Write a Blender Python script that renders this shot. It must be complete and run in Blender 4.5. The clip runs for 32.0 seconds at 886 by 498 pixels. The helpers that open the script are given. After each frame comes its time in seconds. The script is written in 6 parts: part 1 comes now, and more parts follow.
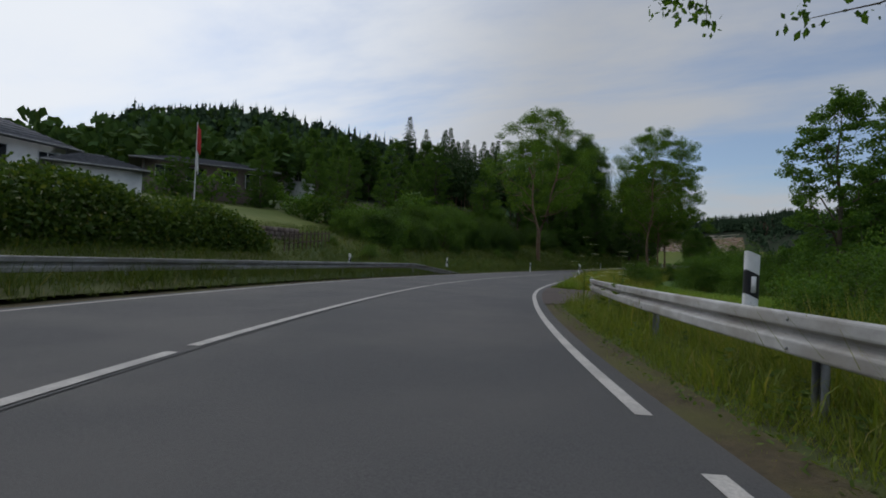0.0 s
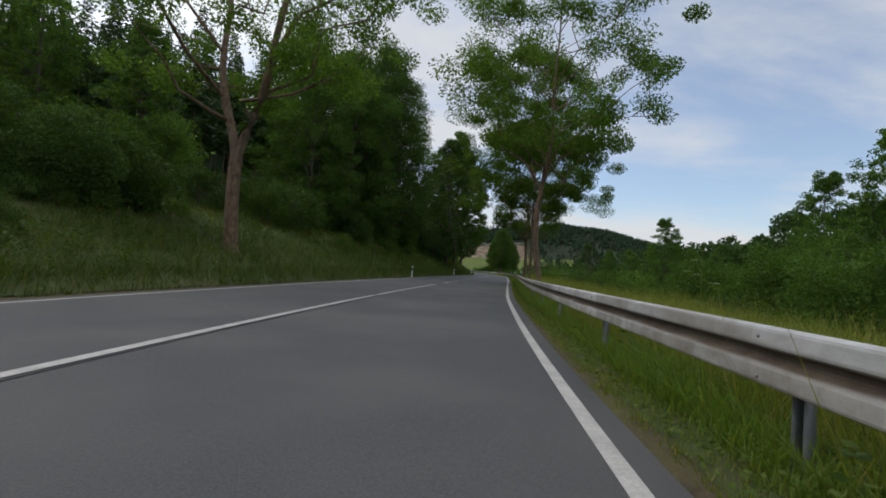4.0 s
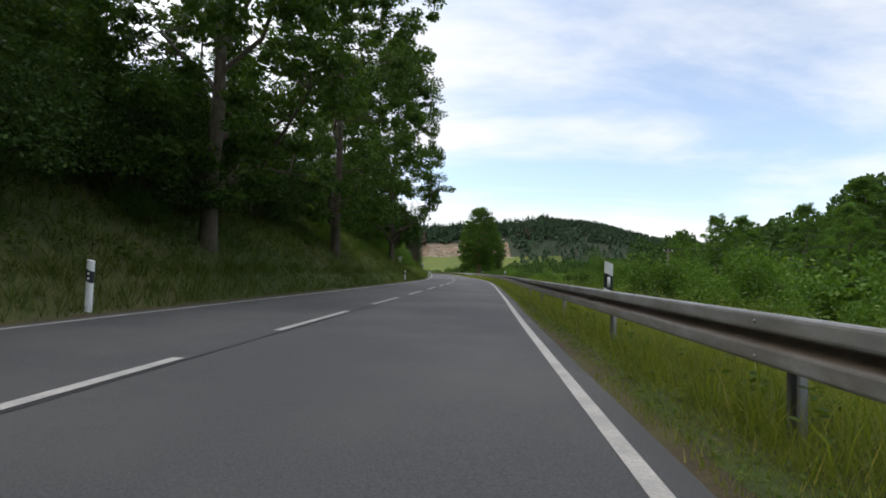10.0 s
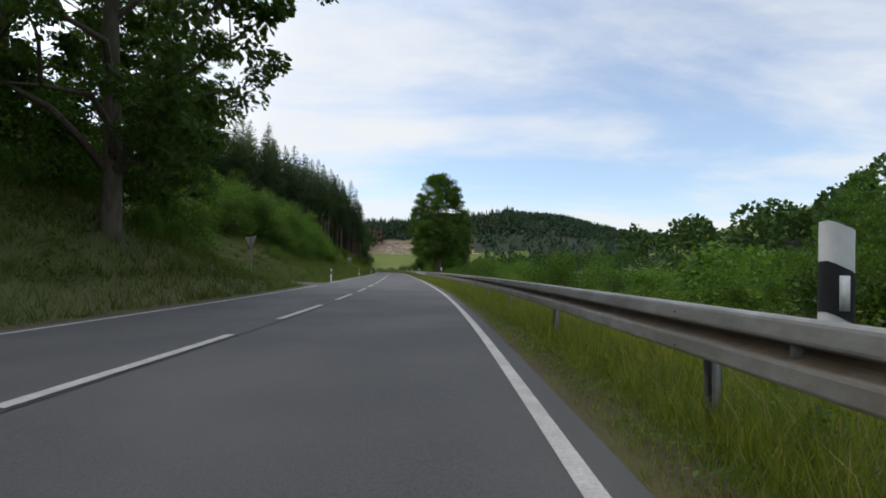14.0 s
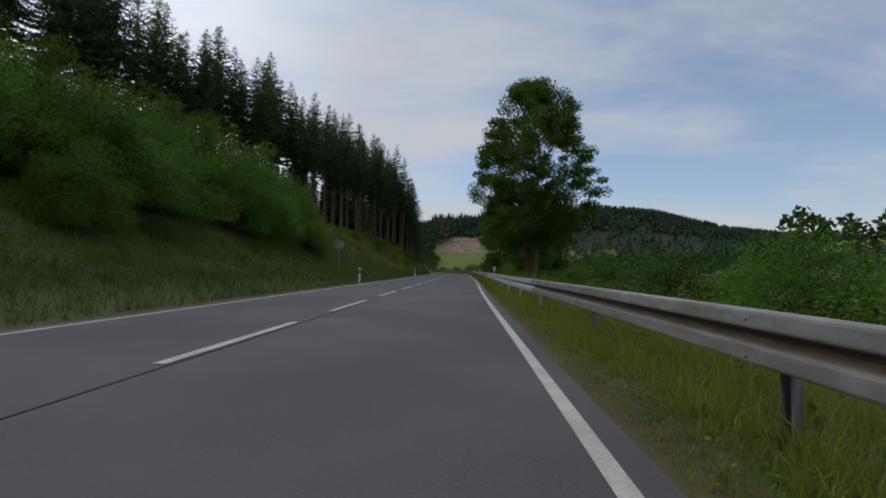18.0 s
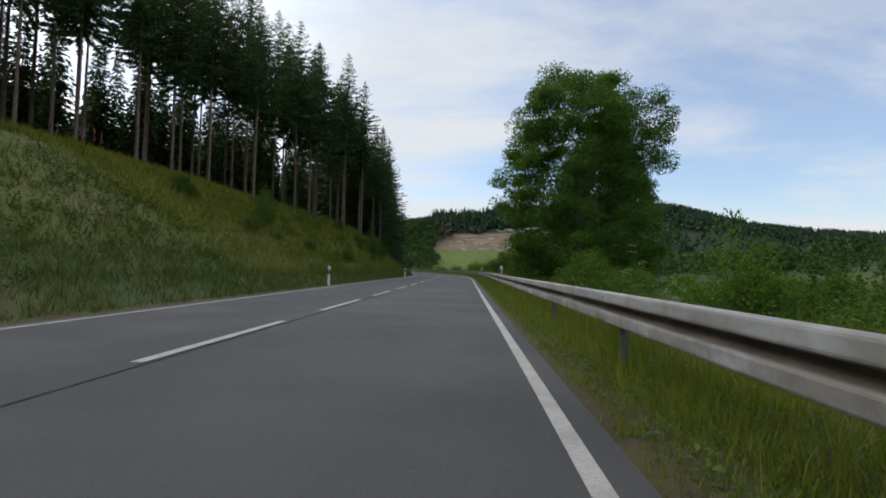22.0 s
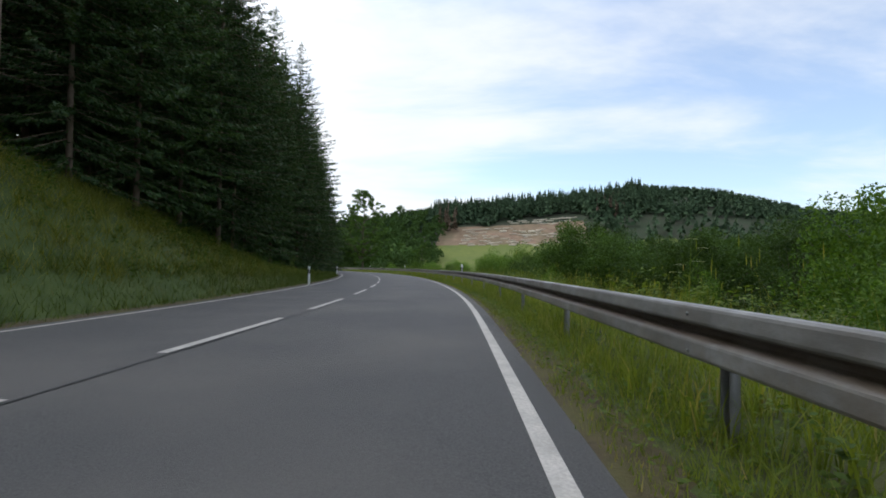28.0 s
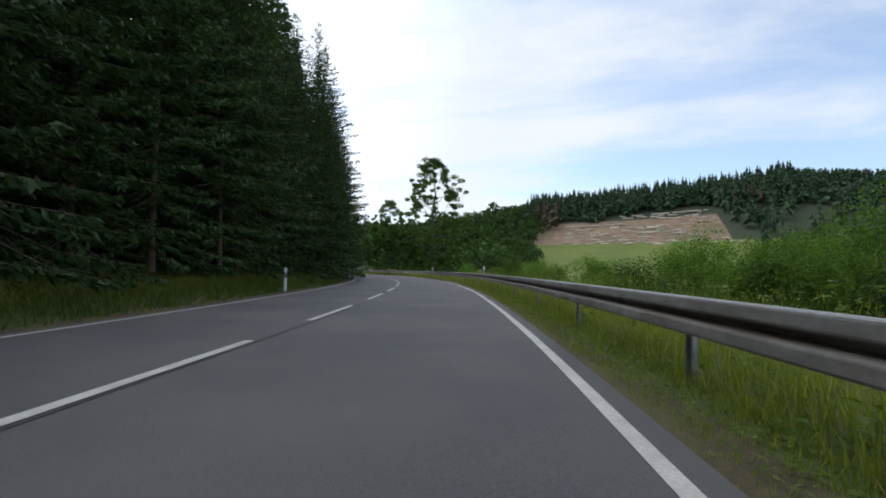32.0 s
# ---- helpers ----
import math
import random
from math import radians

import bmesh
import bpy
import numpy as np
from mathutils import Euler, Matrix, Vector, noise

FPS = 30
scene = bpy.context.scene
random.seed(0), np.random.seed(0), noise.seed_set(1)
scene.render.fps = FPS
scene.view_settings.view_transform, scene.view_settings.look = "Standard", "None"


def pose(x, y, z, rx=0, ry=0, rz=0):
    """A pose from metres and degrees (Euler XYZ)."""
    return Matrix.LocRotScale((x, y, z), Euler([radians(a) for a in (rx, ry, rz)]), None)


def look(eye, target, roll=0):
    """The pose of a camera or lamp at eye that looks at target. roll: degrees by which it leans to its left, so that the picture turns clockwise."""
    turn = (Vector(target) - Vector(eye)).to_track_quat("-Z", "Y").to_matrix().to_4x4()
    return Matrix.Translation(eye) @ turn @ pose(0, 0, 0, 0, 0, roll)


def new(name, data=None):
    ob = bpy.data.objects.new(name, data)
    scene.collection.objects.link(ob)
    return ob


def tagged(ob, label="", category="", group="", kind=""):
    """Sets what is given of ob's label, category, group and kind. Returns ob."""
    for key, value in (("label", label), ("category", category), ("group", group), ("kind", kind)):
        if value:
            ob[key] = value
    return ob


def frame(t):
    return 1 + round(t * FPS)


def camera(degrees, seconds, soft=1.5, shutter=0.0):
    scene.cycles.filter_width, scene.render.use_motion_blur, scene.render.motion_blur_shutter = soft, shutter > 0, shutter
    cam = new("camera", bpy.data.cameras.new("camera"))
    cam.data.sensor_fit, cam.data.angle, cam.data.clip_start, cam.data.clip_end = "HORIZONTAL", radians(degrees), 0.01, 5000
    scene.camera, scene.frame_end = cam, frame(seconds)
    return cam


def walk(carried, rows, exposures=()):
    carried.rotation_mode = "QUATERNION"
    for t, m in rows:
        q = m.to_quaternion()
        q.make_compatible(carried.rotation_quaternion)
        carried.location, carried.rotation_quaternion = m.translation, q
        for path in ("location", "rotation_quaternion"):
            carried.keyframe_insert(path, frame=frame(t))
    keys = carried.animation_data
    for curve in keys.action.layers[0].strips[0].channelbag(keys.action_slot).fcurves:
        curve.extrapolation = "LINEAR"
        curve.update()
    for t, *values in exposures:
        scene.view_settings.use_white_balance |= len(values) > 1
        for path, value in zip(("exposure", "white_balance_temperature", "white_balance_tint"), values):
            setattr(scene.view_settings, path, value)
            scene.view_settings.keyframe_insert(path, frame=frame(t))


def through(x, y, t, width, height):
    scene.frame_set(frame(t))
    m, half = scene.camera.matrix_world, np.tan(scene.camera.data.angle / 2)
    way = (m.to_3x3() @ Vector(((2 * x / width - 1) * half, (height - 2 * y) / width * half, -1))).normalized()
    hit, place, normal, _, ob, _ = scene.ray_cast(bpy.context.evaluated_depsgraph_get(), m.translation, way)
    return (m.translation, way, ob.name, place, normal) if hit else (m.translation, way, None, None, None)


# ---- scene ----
cam = camera(83.61, 32.0, soft=1.8)
PATH = [
    (0.0, pose(-0.019, -0.010, 1.479, 90.663, -2.332, 27.550)),
    (0.5, pose(-2.495, 5.901, 1.353, 90.513, -2.416, 22.615)),
    (1.0, pose(-4.830, 12.124, 1.238, 91.305, -2.464, 20.120)),
    (1.5, pose(-6.541, 17.948, 1.154, 91.416, -3.303, 17.418)),
    (2.0, pose(-8.075, 24.358, 1.081, 91.686, -3.481, 14.640)),
    (2.5, pose(-8.913, 30.318, 1.023, 91.905, -2.673, 9.978)),
    (3.0, pose(-9.423, 36.549, 0.983, 92.119, -2.897, 6.278)),
    (3.5, pose(-9.743, 42.218, 0.969, 92.197, -3.761, 5.659)),
    (5.5, pose(-9.582, 65.457, 0.977, 92.366, -2.322, 0.177)),
    (6.0, pose(-9.480, 71.434, 0.980, 92.445, -1.709, 0.183)),
    (6.5, pose(-9.119, 76.831, 0.979, 92.379, -1.893, -1.635)),
    (7.0, pose(-8.759, 82.259, 0.977, 92.404, -2.634, -1.523)),
    (7.5, pose(-8.194, 87.237, 0.977, 92.329, -1.473, -2.056)),
    (8.0, pose(-7.998, 92.704, 0.976, 92.485, -1.305, -3.153)),
    (8.5, pose(-7.541, 97.845, 0.970, 92.161, -1.769, -0.888)),
    (9.0, pose(-7.136, 103.472, 0.965, 92.118, -2.039, -0.685)),
    (9.5, pose(-7.069, 108.662, 0.968, 92.462, -1.726, 1.699)),
    (10.0, pose(-7.108, 114.092, 0.971, 92.602, -1.711, 2.254)),
    (10.5, pose(-7.130, 119.097, 0.972, 92.705, -1.035, -1.339)),
    (11.0, pose(-6.831, 124.583, 0.974, 92.589, -0.873, -0.614)),
    (11.5, pose(-6.401, 129.356, 0.976, 92.462, -0.627, -3.383)),
    (12.0, pose(-5.974, 134.478, 0.977, 92.387, -1.840, -1.185)),
    (12.5, pose(-5.843, 139.536, 0.969, 92.435, -1.512, -0.346)),
    (13.0, pose(-5.777, 144.916, 0.961, 92.387, -0.533, -0.217)),
    (13.5, pose(-5.477, 149.517, 0.963, 92.429, -0.686, -2.455)),
    (15.5, pose(-5.009, 169.187, 0.972, 92.559, -0.688, -0.069)),
    (16.0, pose(-4.779, 174.273, 0.974, 92.425, -1.303, -0.566)),
    (16.5, pose(-5.016, 179.171, 0.977, 92.205, -2.477, 5.717)),
    (17.0, pose(-5.342, 184.536, 0.980, 92.302, -1.813, 6.339)),
    (17.5, pose(-5.736, 189.323, 0.975, 92.262, -0.963, 5.103)),
    (18.0, pose(-6.073, 194.596, 0.969, 92.354, -1.187, 6.019)),
    (18.5, pose(-6.350, 199.665, 0.968, 92.416, -0.265, 3.243)),
    (19.0, pose(-6.549, 205.151, 0.967, 92.319, -1.054, 5.348)),
    (19.5, pose(-6.715, 210.116, 0.966, 92.324, -0.814, 3.779)),
    (20.0, pose(-7.081, 215.525, 0.965, 92.291, -0.941, 5.097)),
    (20.5, pose(-7.389, 220.511, 0.966, 92.261, -1.158, 6.103)),
    (21.0, pose(-7.731, 225.744, 0.967, 92.286, -0.545, 4.562)),
    (21.5, pose(-7.954, 230.432, 0.968, 92.188, -1.382, 4.671)),
    (22.0, pose(-8.239, 236.076, 0.969, 92.318, -1.386, 6.449)),
    (22.5, pose(-8.413, 240.928, 0.970, 92.258, -0.887, 3.784)),
    (23.0, pose(-8.721, 246.180, 0.970, 92.220, -1.200, 5.466)),
    (23.5, pose(-9.065, 251.031, 0.972, 92.192, -1.378, 7.124)),
    (24.0, pose(-9.432, 256.049, 0.974, 92.299, -0.242, 4.221)),
    (24.5, pose(-9.680, 260.511, 0.979, 92.243, -1.480, 5.974)),
    (25.0, pose(-9.829, 265.177, 0.983, 92.388, -1.533, 6.180)),
    (25.5, pose(-10.184, 269.449, 0.978, 92.429, -0.444, 5.775)),
    (26.0, pose(-10.299, 274.114, 0.972, 92.356, -0.940, 5.479)),
    (26.5, pose(-10.753, 278.605, 0.974, 92.432, -0.572, 7.239)),
    (28.5, pose(-12.463, 297.226, 0.979, 92.049, -0.582, 7.436)),
    (29.0, pose(-13.191, 302.144, 0.980, 92.072, -0.697, 9.938)),
    (29.5, pose(-13.911, 306.650, 0.975, 92.071, -0.603, 10.720)),
    (30.0, pose(-14.646, 311.603, 0.970, 92.080, -0.338, 10.074)),
    (30.5, pose(-15.383, 316.107, 0.971, 92.106, -1.444, 12.892)),
    (31.0, pose(-16.446, 321.026, 0.972, 92.232, -1.057, 15.953)),
    (31.5, pose(-17.628, 325.589, 0.973, 92.285, -0.490, 16.617)),
    (32.0, pose(-19.039, 330.584, 0.974, 92.401, -0.632, 18.258)),
]
walk(cam, PATH, [(0, -0.7, 6200, 10), (1, -0.74, 6200, 10), (2.3, -0.64, 6250, 10), (3, -0.26, 6320, 10), (3.5, -0.1, 6350, 10), (6, 0.4, 6800, 10), (7, 0.92, 6950, 12), (8, 0.53, 6700, 10),
                 (9, 0.5, 6600, 10), (10, 0.56, 6600, 10), (11, 0.45, 6550, 10), (12, 0.3, 6400, 9), (13, 0.4, 6450, 9), (16, -0.25, 6200, 9), (17, -0.38, 6200, 10), (18, -0.42, 6200, 10), (19, -0.25, 6250, 10),
                 (20, 0.0, 6350, 10), (21, 0.47, 6600, 10), (22, 0.12, 6350, 9), (23, 0.2, 6550, 9), (24, 0.82, 6900, 10), (25, 0.78, 6700, 10), (26, 0.78, 6500, 9), (29, 0.33, 6300, 9), (30, 0.28, 6300, 9), (32, 0.36, 6200, 9)])

# ------------------------------------------------------------------ light
world = bpy.data.worlds.new("sky")
scene.world = world
world.use_nodes = True
SUN_YAW, SUN_EL = 66.0, 40.0          # degrees left of north (+y), height


def build_sky():
    nt = world.node_tree
    nt.nodes.clear()
    N = nt.nodes.new
    L = nt.links.new
    out = N("ShaderNodeOutputWorld")
    bg = N("ShaderNodeBackground")
    sky = N("ShaderNodeTexSky")
    sky.sky_type = 'NISHITA'
    sky.sun_disc = False
    sky.sun_elevation = radians(SUN_EL)
    sky.sun_rotation = radians(-SUN_YAW)
    sky.air_density, sky.dust_density, sky.ozone_density = 1.0, 0.5, 3.0
    tc = N("ShaderNodeTexCoord")
    sep = N("ShaderNodeSeparateXYZ")
    L(tc.outputs["Generated"], sep.inputs[0])
    add = N("ShaderNodeMath"); add.operation = 'ADD'; add.inputs[1].default_value = 0.16
    mx = N("ShaderNodeMath"); mx.operation = 'MAXIMUM'; mx.inputs[1].default_value = 0.05
    L(sep.outputs[2], add.inputs[0]); L(add.outputs[0], mx.inputs[0])
    dx = N("ShaderNodeMath"); dx.operation = 'DIVIDE'
    dy = N("ShaderNodeMath"); dy.operation = 'DIVIDE'
    L(sep.outputs[0], dx.inputs[0]); L(mx.outputs[0], dx.inputs[1])
    L(sep.outputs[1], dy.inputs[0]); L(mx.outputs[0], dy.inputs[1])
    com = N("ShaderNodeCombineXYZ")
    L(dx.outputs[0], com.inputs[0]); L(dy.outputs[0], com.inputs[1])
    mp = N("ShaderNodeMapping")
    mp.inputs["Rotation"].default_value = (0, 0, radians(-22))
    mp.inputs["Scale"].default_value = (0.6, 1.35, 1)
    mp.inputs["Location"].default_value = (0.7, 0.35, 0)
    L(com.outputs[0], mp.inputs[0])
    n1 = N("ShaderNodeTexNoise"); n1.inputs["Scale"].default_value = 0.95
    n1.inputs["Detail"].default_value = 7; n1.inputs["Roughness"].default_value = 0.58
    n1.inputs["Distortion"].default_value = 0.35
    L(mp.outputs[0], n1.inputs[0])
    # thin cloud everywhere, thicker towards the sun
    sd = N("ShaderNodeVectorMath"); sd.operation = 'DOT_PRODUCT'
    el, yw = radians(26), radians(SUN_YAW)
    sd.inputs[1].default_value = (-math.sin(yw) * math.cos(el), math.cos(yw) * math.cos(el), math.sin(el))
    L(tc.outputs["Generated"], sd.inputs[0])
    rs = N("ShaderNodeMapRange")
    rs.inputs[1].default_value, rs.inputs[2].default_value = 0.35, 1.0
    rs.inputs[3].default_value, rs.inputs[4].default_value = -0.01, 0.17
    L(sd.outputs["Value"], rs.inputs[0])
    sm = N("ShaderNodeMath"); sm.operation = 'ADD'
    L(n1.outputs[0], sm.inputs[0]); L(rs.outputs[0], sm.inputs[1])
    # haze band near the horizon
    hz = N("ShaderNodeMapRange")
    hz.inputs[1].default_value, hz.inputs[2].default_value = 0.0, 0.2
    hz.inputs[3].default_value, hz.inputs[4].default_value = 0.16, 0.0
    L(sep.outputs[2], hz.inputs[0])
    s2 = N("ShaderNodeMath"); s2.operation = 'ADD'
    L(sm.outputs[0], s2.inputs[0]); L(hz.outputs[0], s2.inputs[1])
    ramp = N("ShaderNodeMapRange"); ramp.interpolation_type = 'SMOOTHSTEP'
    ramp.inputs[1].default_value, ramp.inputs[2].default_value = 0.38, 0.72
    ramp.inputs[3].default_value, ramp.inputs[4].default_value = 0.22, 0.96
    L(s2.outputs[0], ramp.inputs[0])
    # cloud colour: grey-white, brighter near the sun
    cb = N("ShaderNodeMapRange"); cb.interpolation_type = 'SMOOTHSTEP'
    cb.inputs[1].default_value, cb.inputs[2].default_value = 0.66, 1.0
    cb.inputs[3].default_value, cb.inputs[4].default_value = CLOUD_LOW, CLOUD_HIGH
    L(sd.outputs["Value"], cb.inputs[0])
    # an overcast sky is brightest overhead
    zen = N("ShaderNodeMapRange"); zen.interpolation_type = 'SMOOTHSTEP'
    zen.inputs[1].default_value, zen.inputs[2].default_value = 0.42, 0.95
    zen.inputs[3].default_value, zen.inputs[4].default_value = 1.0, ZENITH
    L(sep.outputs[2], zen.inputs[0])
    cz = N("ShaderNodeMath"); cz.operation = 'MULTIPLY'
    L(cb.outputs[0], cz.inputs[0]); L(zen.outputs[0], cz.inputs[1])
    cb = cz
    cc = N("ShaderNodeCombineColor")
    cr = N("ShaderNodeMath"); cr.operation = 'MULTIPLY'; cr.inputs[1].default_value = 0.97
    L(cb.outputs[0], cr.inputs[0])
    cg = N("ShaderNodeMath"); cg.operation = 'MULTIPLY'; cg.inputs[1].default_value = 0.983
    L(cb.outputs[0], cg.inputs[0])
    L(cr.outputs[0], cc.inputs[0]); L(cg.outputs[0], cc.inputs[1]); L(cb.outputs[0], cc.inputs[2])
    skm = N("ShaderNodeVectorMath"); skm.operation = 'SCALE'; skm.inputs["Scale"].default_value = SKY_STRENGTH
    L(sky.outputs[0], skm.inputs[0])
    mix = N("ShaderNodeMix"); mix.data_type = 'RGBA'
    L(ramp.outputs[0], mix.inputs[0]); L(skm.outputs[0], mix.inputs[6]); L(cc.outputs[0], mix.inputs[7])
    L(mix.outputs[2], bg.inputs[0])
    bg.inputs[1].default_value = 1.0
    L(bg.outputs[0], out.inputs[0])


SKY_STRENGTH, CLOUD_LOW, CLOUD_HIGH, ZENITH = 0.155, 0.76, 1.43, 3.3
build_sky()
sun = new("sun", bpy.data.lights.new("sun", 'SUN'))
sun.data.energy, sun.data.angle, sun.data.color = 0.5, radians(35), (1.0, 0.95, 0.86)
sun.matrix_basis = look((0, 0, 0), (math.sin(radians(SUN_YAW)) * math.cos(radians(SUN_EL)),
                                    -math.cos(radians(SUN_YAW)) * math.cos(radians(SUN_EL)), -math.sin(radians(SUN_EL))))


# ------------------------------------------------------------------ materials
def nodes_of(name):
    m = bpy.data.materials.new(name)
    m.use_nodes = True
    nt = m.node_tree
    return m, nt, nt.nodes["Principled BSDF"], nt.nodes.new, nt.links.new


def surf(name, c1, c2, scale=1.0, rough=0.8, bump=0.0, bscale=None, c3=None, scale3=0.1, amount3=0.5, metal=0.0, stretch=(1, 1, 1),
         spec=0.3, rnd=0.0):
    """Two-tone noise surface with an optional broad third tone, relief and a spread from piece to piece."""
    m, nt, b, N, L = nodes_of(name)
    tc = N("ShaderNodeTexCoord")
    mp = N("ShaderNodeMapping"); mp.inputs["Scale"].default_value = stretch
    L(tc.outputs["Object"], mp.inputs[0])
    n = N("ShaderNodeTexNoise"); n.inputs["Scale"].default_value = scale; n.inputs["Detail"].default_value = 8
    n.inputs["Roughness"].default_value = 0.62
    L(mp.outputs[0], n.inputs[0])
    r = N("ShaderNodeValToRGB")
    r.color_ramp.elements[0].position, r.color_ramp.elements[1].position = 0.32, 0.68
    r.color_ramp.elements[0].color, r.color_ramp.elements[1].color = (*c1, 1), (*c2, 1)
    L(n.outputs[0], r.inputs[0])
    col = r.outputs[0]
    if c3:
        n3 = N("ShaderNodeTexNoise"); n3.inputs["Scale"].default_value = scale3; n3.inputs["Detail"].default_value = 5
        L(mp.outputs[0], n3.inputs[0])
        mr = N("ShaderNodeMapRange"); mr.inputs[1].default_value, mr.inputs[2].default_value = 0.42, 0.66
        mr.inputs[4].default_value = amount3
        L(n3.outputs[0], mr.inputs[0])
        mx = N("ShaderNodeMix"); mx.data_type = 'RGBA'; mx.inputs[7].default_value = (*c3, 1)
        L(mr.outputs[0], mx.inputs[0]); L(col, mx.inputs[6])
        col = mx.outputs[2]
    if rnd:
        oi = N("ShaderNodeObjectInfo")
        mr = N("ShaderNodeMapRange"); mr.inputs[3].default_value, mr.inputs[4].default_value = 1 - rnd, 1 + rnd
        L(oi.outputs["Random"], mr.inputs[0])
        vm = N("ShaderNodeVectorMath"); vm.operation = 'SCALE'
        L(col, vm.inputs[0]); L(mr.outputs[0], vm.inputs["Scale"])
        col = vm.outputs[0]
    L(col, b.inputs["Base Color"])
    b.inputs["Roughness"].default_value, b.inputs["Metallic"].default_value = rough, metal
    b.inputs["Specular IOR Level"].default_value = spec
    if bump:
        bn = N("ShaderNodeTexNoise"); bn.inputs["Scale"].default_value = bscale or scale * 4; bn.inputs["Detail"].default_value = 4
        L(mp.outputs[0], bn.inputs[0])
        bp = N("ShaderNodeBump"); bp.inputs["Strength"].default_value = bump; bp.inputs["Distance"].default_value = 0.02
        L(bn.outputs[0], bp.inputs["Height"]); L(bp.outputs[0], b.inputs["Normal"])
    return m


def leafy(name, c1, c2, c3=None, through=0.35, rnd=0.18, rough=0.55):
    """Leaves: colour from leaf to leaf, from plant to plant, some light shining through."""
    m, nt, b, N, L = nodes_of(name)
    g = N("ShaderNodeNewGeometry")
    r = N("ShaderNodeValToRGB")
    r.color_ramp.elements[0].color, r.color_ramp.elements[1].color = (*c1, 1), (*c2, 1)
    if c3:
        e = r.color_ramp.elements.new(0.9); e.color = (*c2, 1)
        r.color_ramp.elements[-1].color = (*c3, 1)
    L(g.outputs["Random Per Island"], r.inputs[0])
    oi = N("ShaderNodeObjectInfo")
    mr = N("ShaderNodeMapRange"); mr.inputs[3].default_value, mr.inputs[4].default_value = 1 - rnd, 1 + rnd
    L(oi.outputs["Random"], mr.inputs[0])
    vm = N("ShaderNodeVectorMath"); vm.operation = 'SCALE'
    L(r.outputs[0], vm.inputs[0]); L(mr.outputs[0], vm.inputs["Scale"])
    L(vm.outputs[0], b.inputs["Base Color"])
    b.inputs["Roughness"].default_value = rough
    b.inputs["Specular IOR Level"].default_value = 0.12
    tr = N("ShaderNodeBsdfTranslucent")
    tv = N("ShaderNodeVectorMath"); tv.operation = 'MULTIPLY'; tv.inputs[1].default_value = (1.25, 1.2, 0.45)
    L(vm.outputs[0], tv.inputs[0]); L(tv.outputs[0], tr.inputs[0])
    mix = N("ShaderNodeMixShader"); mix.inputs[0].default_value = through
    L(b.outputs[0], mix.inputs[1]); L(tr.outputs[0], mix.inputs[2])
    L(mix.outputs[0], nt.nodes["Material Output"].inputs[0])
    return m


M_ASPHALT = surf("asphalt", (0.055, 0.0535, 0.0525), (0.112, 0.108, 0.105), 70, 0.84, 0.6, 240, (0.128, 0.119, 0.109), 0.4, 0.65, spec=0.35)
M_OLDPAVE = surf("old_pavement", (0.07, 0.054, 0.047), (0.115, 0.09, 0.077), 40, 0.9, 0.5, 160, (0.055, 0.045, 0.036), 0.7, 0.7)
M_SEAM = surf("seam_tar", (0.036, 0.036, 0.037), (0.062, 0.061, 0.06), 20, 0.7, 0.2)
M_PAINT = surf("road_paint", (0.36, 0.335, 0.3), (0.54, 0.505, 0.46), 45, 0.75, 0.25, 200, (0.29, 0.27, 0.245), 3.0, 0.6)
M_SOIL = surf("verge_soil", (0.045, 0.058, 0.015), (0.078, 0.105, 0.023), 9, 0.95, 0.8, 70, (0.08, 0.062, 0.03), 1.2, 0.6)
M_SHOULDER = surf("mossy_shoulder", (0.048, 0.037, 0.02), (0.092, 0.07, 0.036), 14, 0.95, 0.7, 70, (0.085, 0.083, 0.022), 1.3, 0.75)
M_GROUND = surf("meadow_ground", (0.032, 0.054, 0.012), (0.062, 0.085, 0.021), 1.6, 0.95, 0.6, 14, (0.095, 0.085, 0.03), 0.11, 0.8)
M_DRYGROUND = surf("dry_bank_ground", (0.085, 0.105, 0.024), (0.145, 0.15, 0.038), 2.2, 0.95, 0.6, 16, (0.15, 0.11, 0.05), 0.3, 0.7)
M_FORESTFLOOR = surf("forest_floor", (0.016, 0.026, 0.012), (0.03, 0.045, 0.018), 0.8, 0.95, 0.5, 6, (0.035, 0.03, 0.02), 0.1, 0.6)
M_MEADOW = surf("green_meadow", (0.058, 0.11, 0.018), (0.09, 0.155, 0.027), 1.1, 0.95, 0.5, 12, (0.13, 0.17, 0.04), 0.2, 0.6)
M_GALV = surf("galvanised_steel", (0.36, 0.35, 0.335), (0.5, 0.49, 0.47), 3.5, 0.65, 0.08, 40, (0.24, 0.21, 0.17), 1.3, 0.6, stretch=(1, 1, 3), rnd=0.14)
M_GALVDARK = surf("dark_galvanised_steel", (0.19, 0.19, 0.185), (0.3, 0.3, 0.29), 3.5, 0.6, 0.08, 40, (0.11, 0.1, 0.085), 1.3, 0.6, stretch=(1, 1, 3), rnd=0.14)


